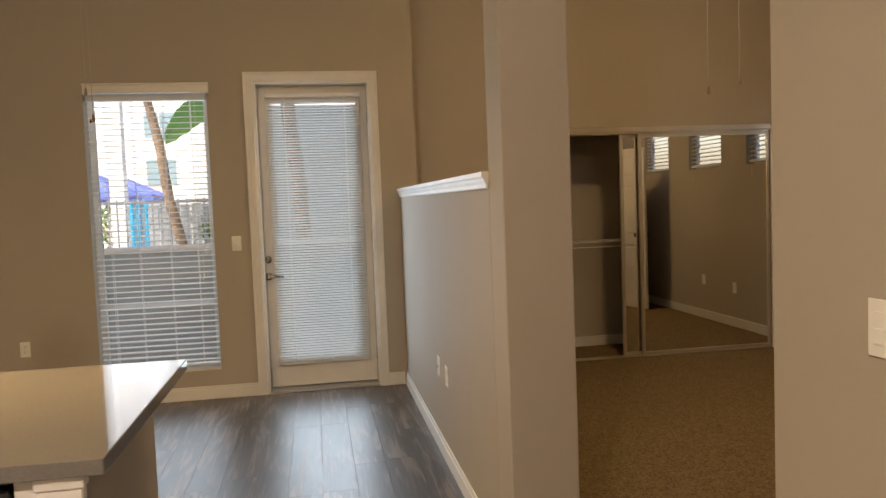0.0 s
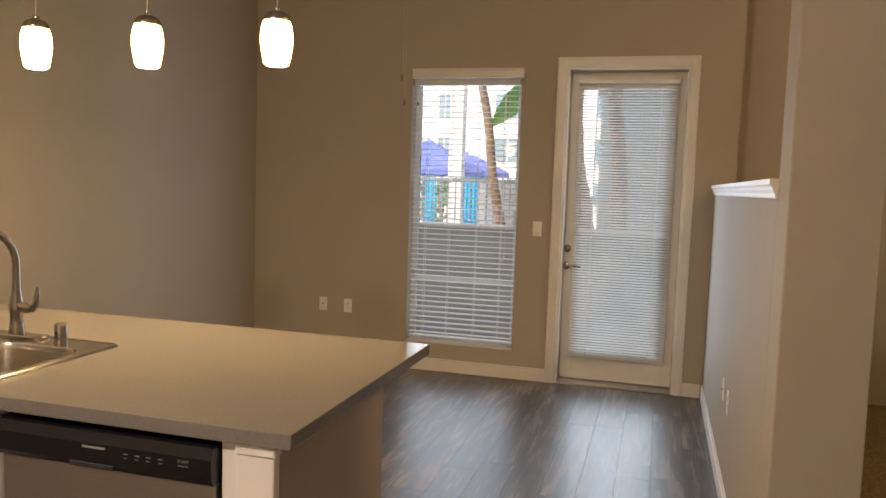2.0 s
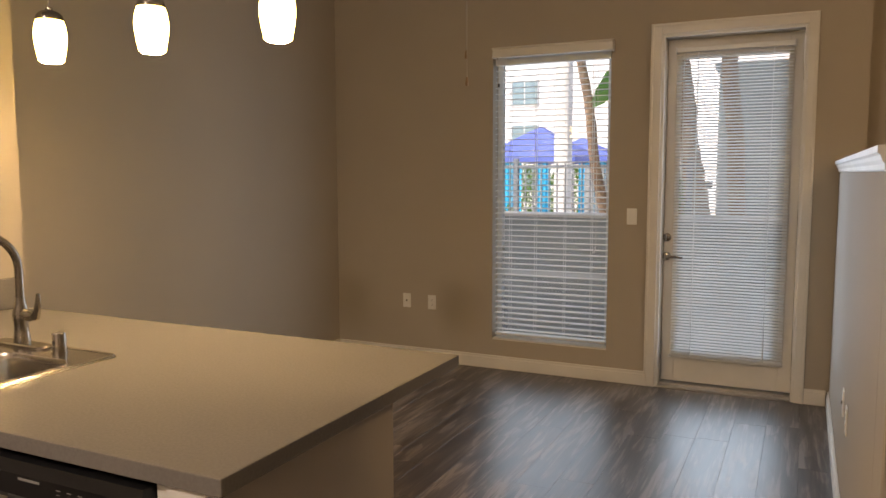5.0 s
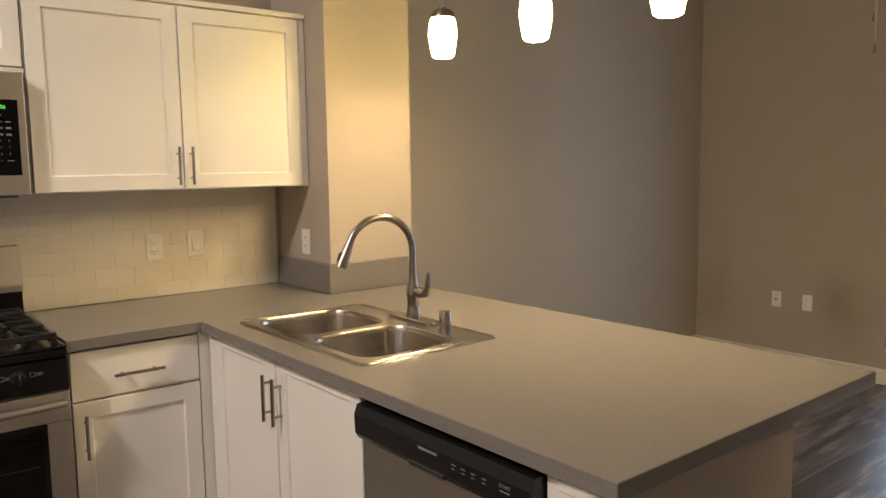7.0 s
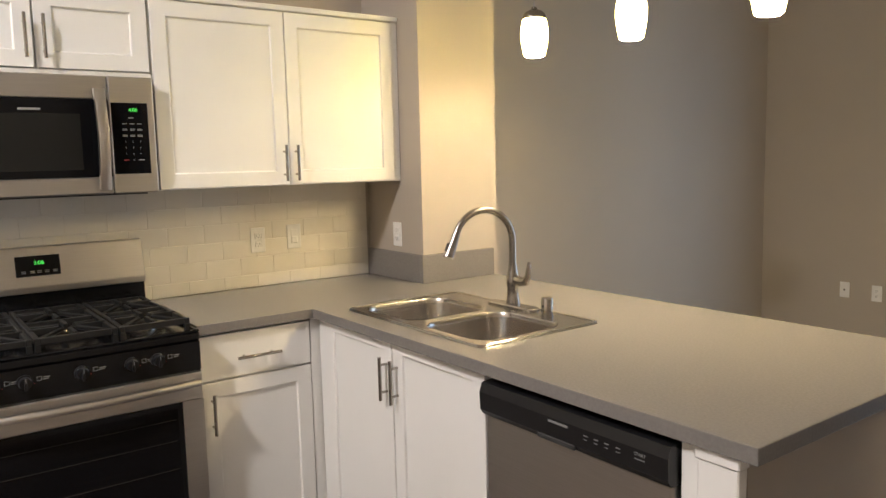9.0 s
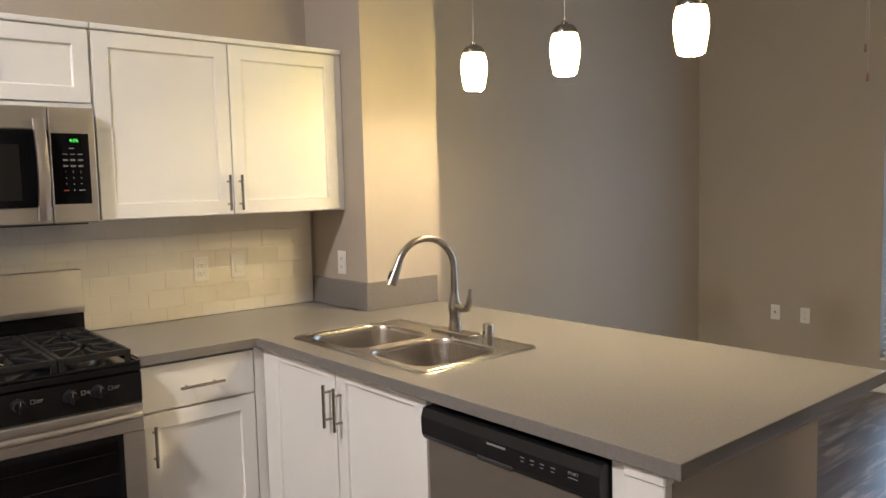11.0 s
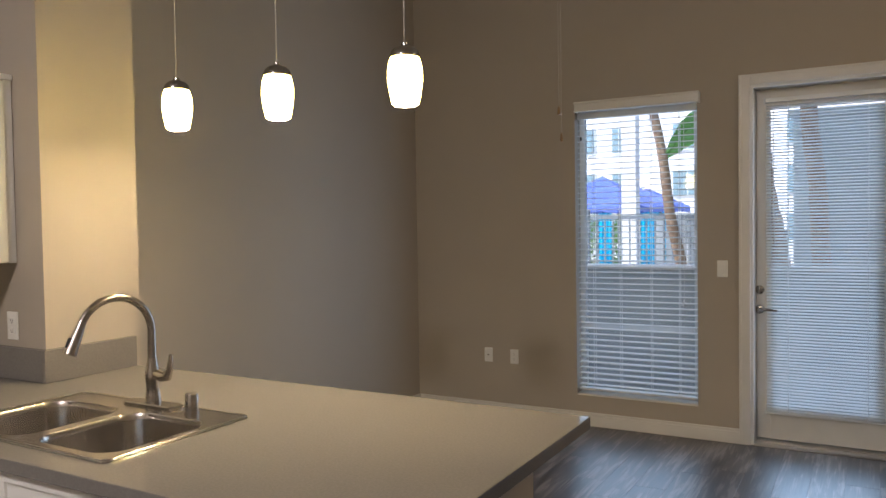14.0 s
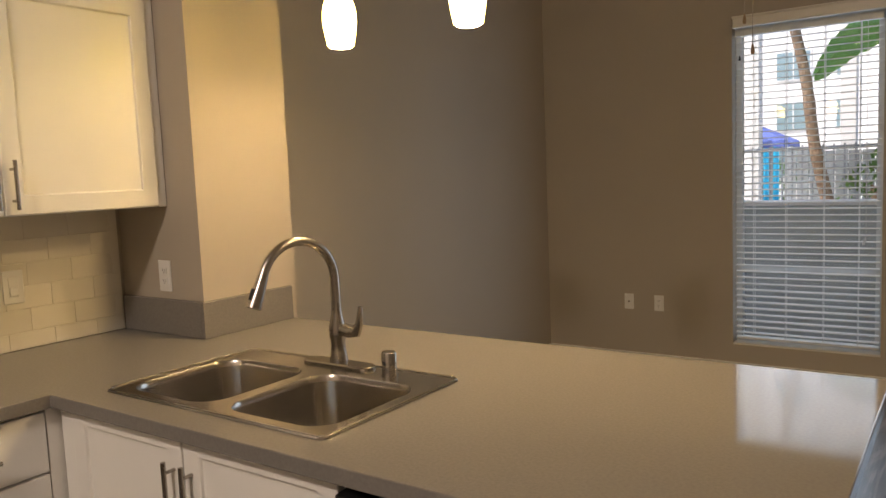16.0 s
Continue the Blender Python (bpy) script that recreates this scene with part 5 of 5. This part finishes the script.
column(-2.62, 12.0, 0.11, 6.5, "tall pale square post behind the fence")
column(-1.50, 12.6, 0.10, 6.5, "tall pale square post beside the palm")


def leaning_trunk(x0, x1, y, z_low, z_high, r0, r1, label, seed, fronds=0):
    """A ringed palm trunk through two heights, run down to the ground and up past the view."""
    rg = random.Random(seed)
    t = thing("palm_tree", (x0, y, -0.1), label, "palm tree")
    pts, tp = [], []
    n = 44
    zb, zt = -0.1, 5.2
    for k in range(n):
        z = zb + (zt - zb) * k / (n - 1)
        u = (z - z_low) / (z_high - z_low)
        x = x0 + (x1 - x0) * u + 0.012 * math.sin(z * 5 + seed)
        pts.append((x, y + 0.02 * math.sin(z * 3), z))
        tp.append((r0 + (r1 - r0) * u * 0.6) * (1.0 + 0.09 * (k % 2) + rg.uniform(-0.04, 0.04)))
    part("trunk", tube(pts, r0, 14, taper=tp), BARK, t, "ringed brown trunk")
    tip = Vector(pts[-1])
    for j in range(fronds):
        a = 2 * math.pi * j / fronds + rg.uniform(-0.3, 0.3)
        bm = bmesh.new()
        prev = None
        for k in range(14):
            u = k / 13
            p = tip + Vector((math.cos(a) * 1.9 * u, math.sin(a) * 1.9 * u, 0.75 * u - 1.5 * u * u))
            if prev is not None:
                for s in (-1, 1):
                    side = Vector((-math.sin(a), math.cos(a), 0)) * s * 0.55 * math.sin(math.pi * min(1, u * 0.9 + 0.1))
                    f = Vector((math.cos(a), math.sin(a), 0)) * 0.05
                    q = p + side + Vector((0, 0, -0.22))
                    bm.faces.new([bm.verts.new(v) for v in (prev, p, q + f, q)])
            prev = p
        part("frond", bm, BUSH, t)
    return t


leaning_trunk(-1.272, -1.535, 9.0, 1.10, 2.67, 0.056, 0.040, "leaning brown palm trunk behind the patio wall", 3, 9)
leaning_trunk(0.110, -0.010, 9.0, 1.09, 2.60, 0.085, 0.072, "leaning palm trunk in front of the grey wall", 5, 8)
leaning_trunk(-0.414, -0.56, 10.0, 1.07, 2.20, 0.13, 0.08, "rough dark palm trunk behind the patio wall", 8, 7)


def big_leaf(base_pt, tip_pt, width, parent, seed):
    """A broad banana leaf with a midrib fold and torn edge."""
    rg = random.Random(seed)
    a, b = Vector(base_pt), Vector(tip_pt)
    bm = bmesh.new()
    n = 18
    rows = []
    across = (b - a).cross(Vector((0, 1, 0.2))).normalized()
    for k in range(n + 1):
        u = k / n
        c = a + (b - a) * u + Vector((0, 0, 0.16 * math.sin(math.pi * u)))
        w = width * (math.sin(math.pi * min(1.0, u * 0.92 + 0.06)) ** 0.55) * (1 - 0.14 * rg.random())
        rows.append([bm.verts.new(c + across * (w * s) + Vector((0, -0.04 * abs(s), -0.10 * abs(s) * width * 2))) for s in (-1, -0.5, 0, 0.5, 1)])
    for r0, r1 in zip(rows, rows[1:]):
        for k in range(4):
            bm.faces.new((r0[k], r0[k + 1], r1[k + 1], r1[k]))
    part("leaf", bm, LEAF, parent, "broad green leaf", True)


plant = thing("banana_plant", (-0.75, 8.9, -0.1), "banana plant with broad green leaves", "plant")
part("stem", tube([(-0.75, 8.9, -0.1), (-0.74, 8.9, 1.0), (-0.70, 8.9, 2.2), (-0.66, 8.9, 3.1)], 0.06, taper=[0.08, 0.07, 0.05, 0.03]), BUSH, plant, smooth=True)
big_leaf((-0.62, 8.88, 2.62), (-1.34, 8.75, 2.24), 0.155, plant, 1)
big_leaf((-0.66, 8.92, 3.0), (-0.05, 8.7, 3.2), 0.24, plant, 2)
big_leaf((-0.66, 8.92, 3.1), (-1.2, 9.1, 3.5), 0.22, plant, 4)


def shrub(cx, cy, r, h, seed, name="shrub", label="leafy green shrub behind the fence", leaf=0.05, count=900):
    rg = random.Random(seed)
    s = thing(name, (cx, cy, -0.1), label, "shrub")
    bm = bmesh.new()
    for k in range(count):
        a, u = rg.uniform(0, 2 * math.pi), rg.random() ** 0.5
        z = rg.random()
        rr = r * u * (0.6 + 0.4 * math.sin(math.pi * z)) * (1 + 0.25 * math.sin(3 * a + seed))
        p = Vector((cx + rr * math.cos(a), cy + rr * math.sin(a), -0.1 + h * z * (1 - 0.25 * u)))
        m = Matrix.Translation(p) @ Euler((rg.uniform(0, 6), rg.uniform(0, 6), rg.uniform(0, 6))).to_matrix().to_4x4()
        l = leaf * rg.uniform(0.6, 1.4)
        bm.faces.new([bm.verts.new(m @ Vector(q)) for q in ((-l, 0, 0), (0, -l * 0.45, 0), (l, 0, 0), (0, l * 0.45, 0))])
    part("foliage", bm, BUSH, s)
    part("stems", rods(0.02, *[((cx, cy, -0.1), (cx + r * 0.5 * math.cos(q), cy + r * 0.5 * math.sin(q), h * 0.6)) for q in (0.3, 2.2, 4.4)], segments=6), BARK, s)


shrub(-5.6, 23.6, 1.3, 2.2, 1, count=1500, leaf=0.07)
shrub(-6.9, 22.8, 1.1, 2.0, 2, count=1200, leaf=0.07)
shrub(-3.0, 10.6, 0.42, 1.25, 3, count=500, leaf=0.07, label="low yellow-green shrub behind the fence")
shrub(-0.9, 10.6, 0.5, 1.9, 4, count=800, leaf=0.05)


def apartment():
    b = thing("apartment_building", (-6.0, 26.0, -0.1), "white stucco apartment building beyond the pool", "building")
    x0, x1, y = -16.0, 6.0, 26.0
    part("wall", boxes((x0, x1, y, y + 8, -0.1, 12.0)), STUCCO_W, b)
    part("roof", boxes((x0 - 0.4, x1 + 0.4, y - 0.4, y + 8.4, 12.0, 12.3)), STUCCO_G, b)
    for z in (0.9, 2.35, 3.85, 5.6, 7.4, 9.2):
        for x in (-14.2, -12.0, -9.9, -8.15, -6.85, -4.6, -3.2, -1.2, 0.6, 3.2):
            wide = 0.22 if x in (-6.85, -3.2) else 0.46
            w = part("window", boxes((x - wide - 0.05, x + wide + 0.05, y - 0.05, y + 0.02, z - 0.05, z + 0.85, 0.01)), VINYL, b)
            part("pane", boxes((x - wide, x - 0.02, y - 0.06, y - 0.045, z, z + 0.8), (x + 0.02, x + wide, y - 0.06, y - 0.045, z, z + 0.8)), PANE_B, w)


apartment()

# ---- tiles behind the counter ----
def backsplash():
    wall = thing("backsplash", (XK, 0.56, CT), "ivory glazed subway tile backsplash", "backsplash", kind="structure")
    y0, y1, z0, z1 = 0.56, 2.431, CT + 0.001, 1.4045
    part("grout", boxes((XK + 0.0005, XK + 0.0088, y0, y1, z0, z1)), GROUT, wall)
    tw, th, g = 0.159, 0.080, 0.0010
    shared = {}
    row, z = 0, z0 + g
    while z < z1 - 0.01:
        h = 0.058 if row == 0 else min(th, z1 - z)
        cuts = [y1]
        at = y1 - (0.1125 if row % 2 == 0 else 0.033)
        while at > y0 + 0.01:
            if at < y1 - 0.004:
                cuts.append(at)
            at -= tw
        cuts.append(y0)
        for end, start in zip(cuts, cuts[1:]):
            key = (round(end - start, 4), round(h, 4))
            if key not in shared:
                me = finish(boxes((0, 0.0062, 0, key[0] - g, 0, key[1] - g, 0.0010)), "tile", False)
                me.materials.append(TILE)
                shared[key] = me
            ob = new("tile", shared[key])
            ob.parent = wall
            ob.location = (0.004, start - 0.56, z - CT)
        z += h
        row += 1


backsplash()


# ---- floor planks ----
def planks():
    rg = random.Random(11)
    w, g = 0.178, 0.0007
    shared = {}
    cols = int((XR - XL) / w) + 1
    for c in range(cols):
        x = XL + c * w
        y = 0.2 - rg.uniform(0, 1.2)
        while y < YD + 0.02:
            length = 1.22
            a, b = max(y, 0.2), min(y + length, YD + 0.028)
            wide = min(w, XR - x)
            if x + wide > XH + 0.02 and a > 1.5:
                wide = XH + 0.02 - x
            if b - a > 0.03 and wide > 0.01 and not (x + wide < -0.5 and b < 2.3 and x < -2.2):
                key = (round(b - a, 3), round(wide, 3))
                if key not in shared:
                    me = finish(boxes((0, key[1] - g, 0, key[0] - g, -0.005, 0.0, 0.0005)), "plank", False)
                    me.materials.append(PLANK)
                    shared[key] = me
                ob = new("plank", shared[key])
                ob.parent = base_floor
                ob.location = (x, a, 0)
            y += length
    rest = boxes((XK, XR, YB, 0.2, -0.005, 0.0))
    part("plank_field", rest, PLANK, base_floor)


planks()
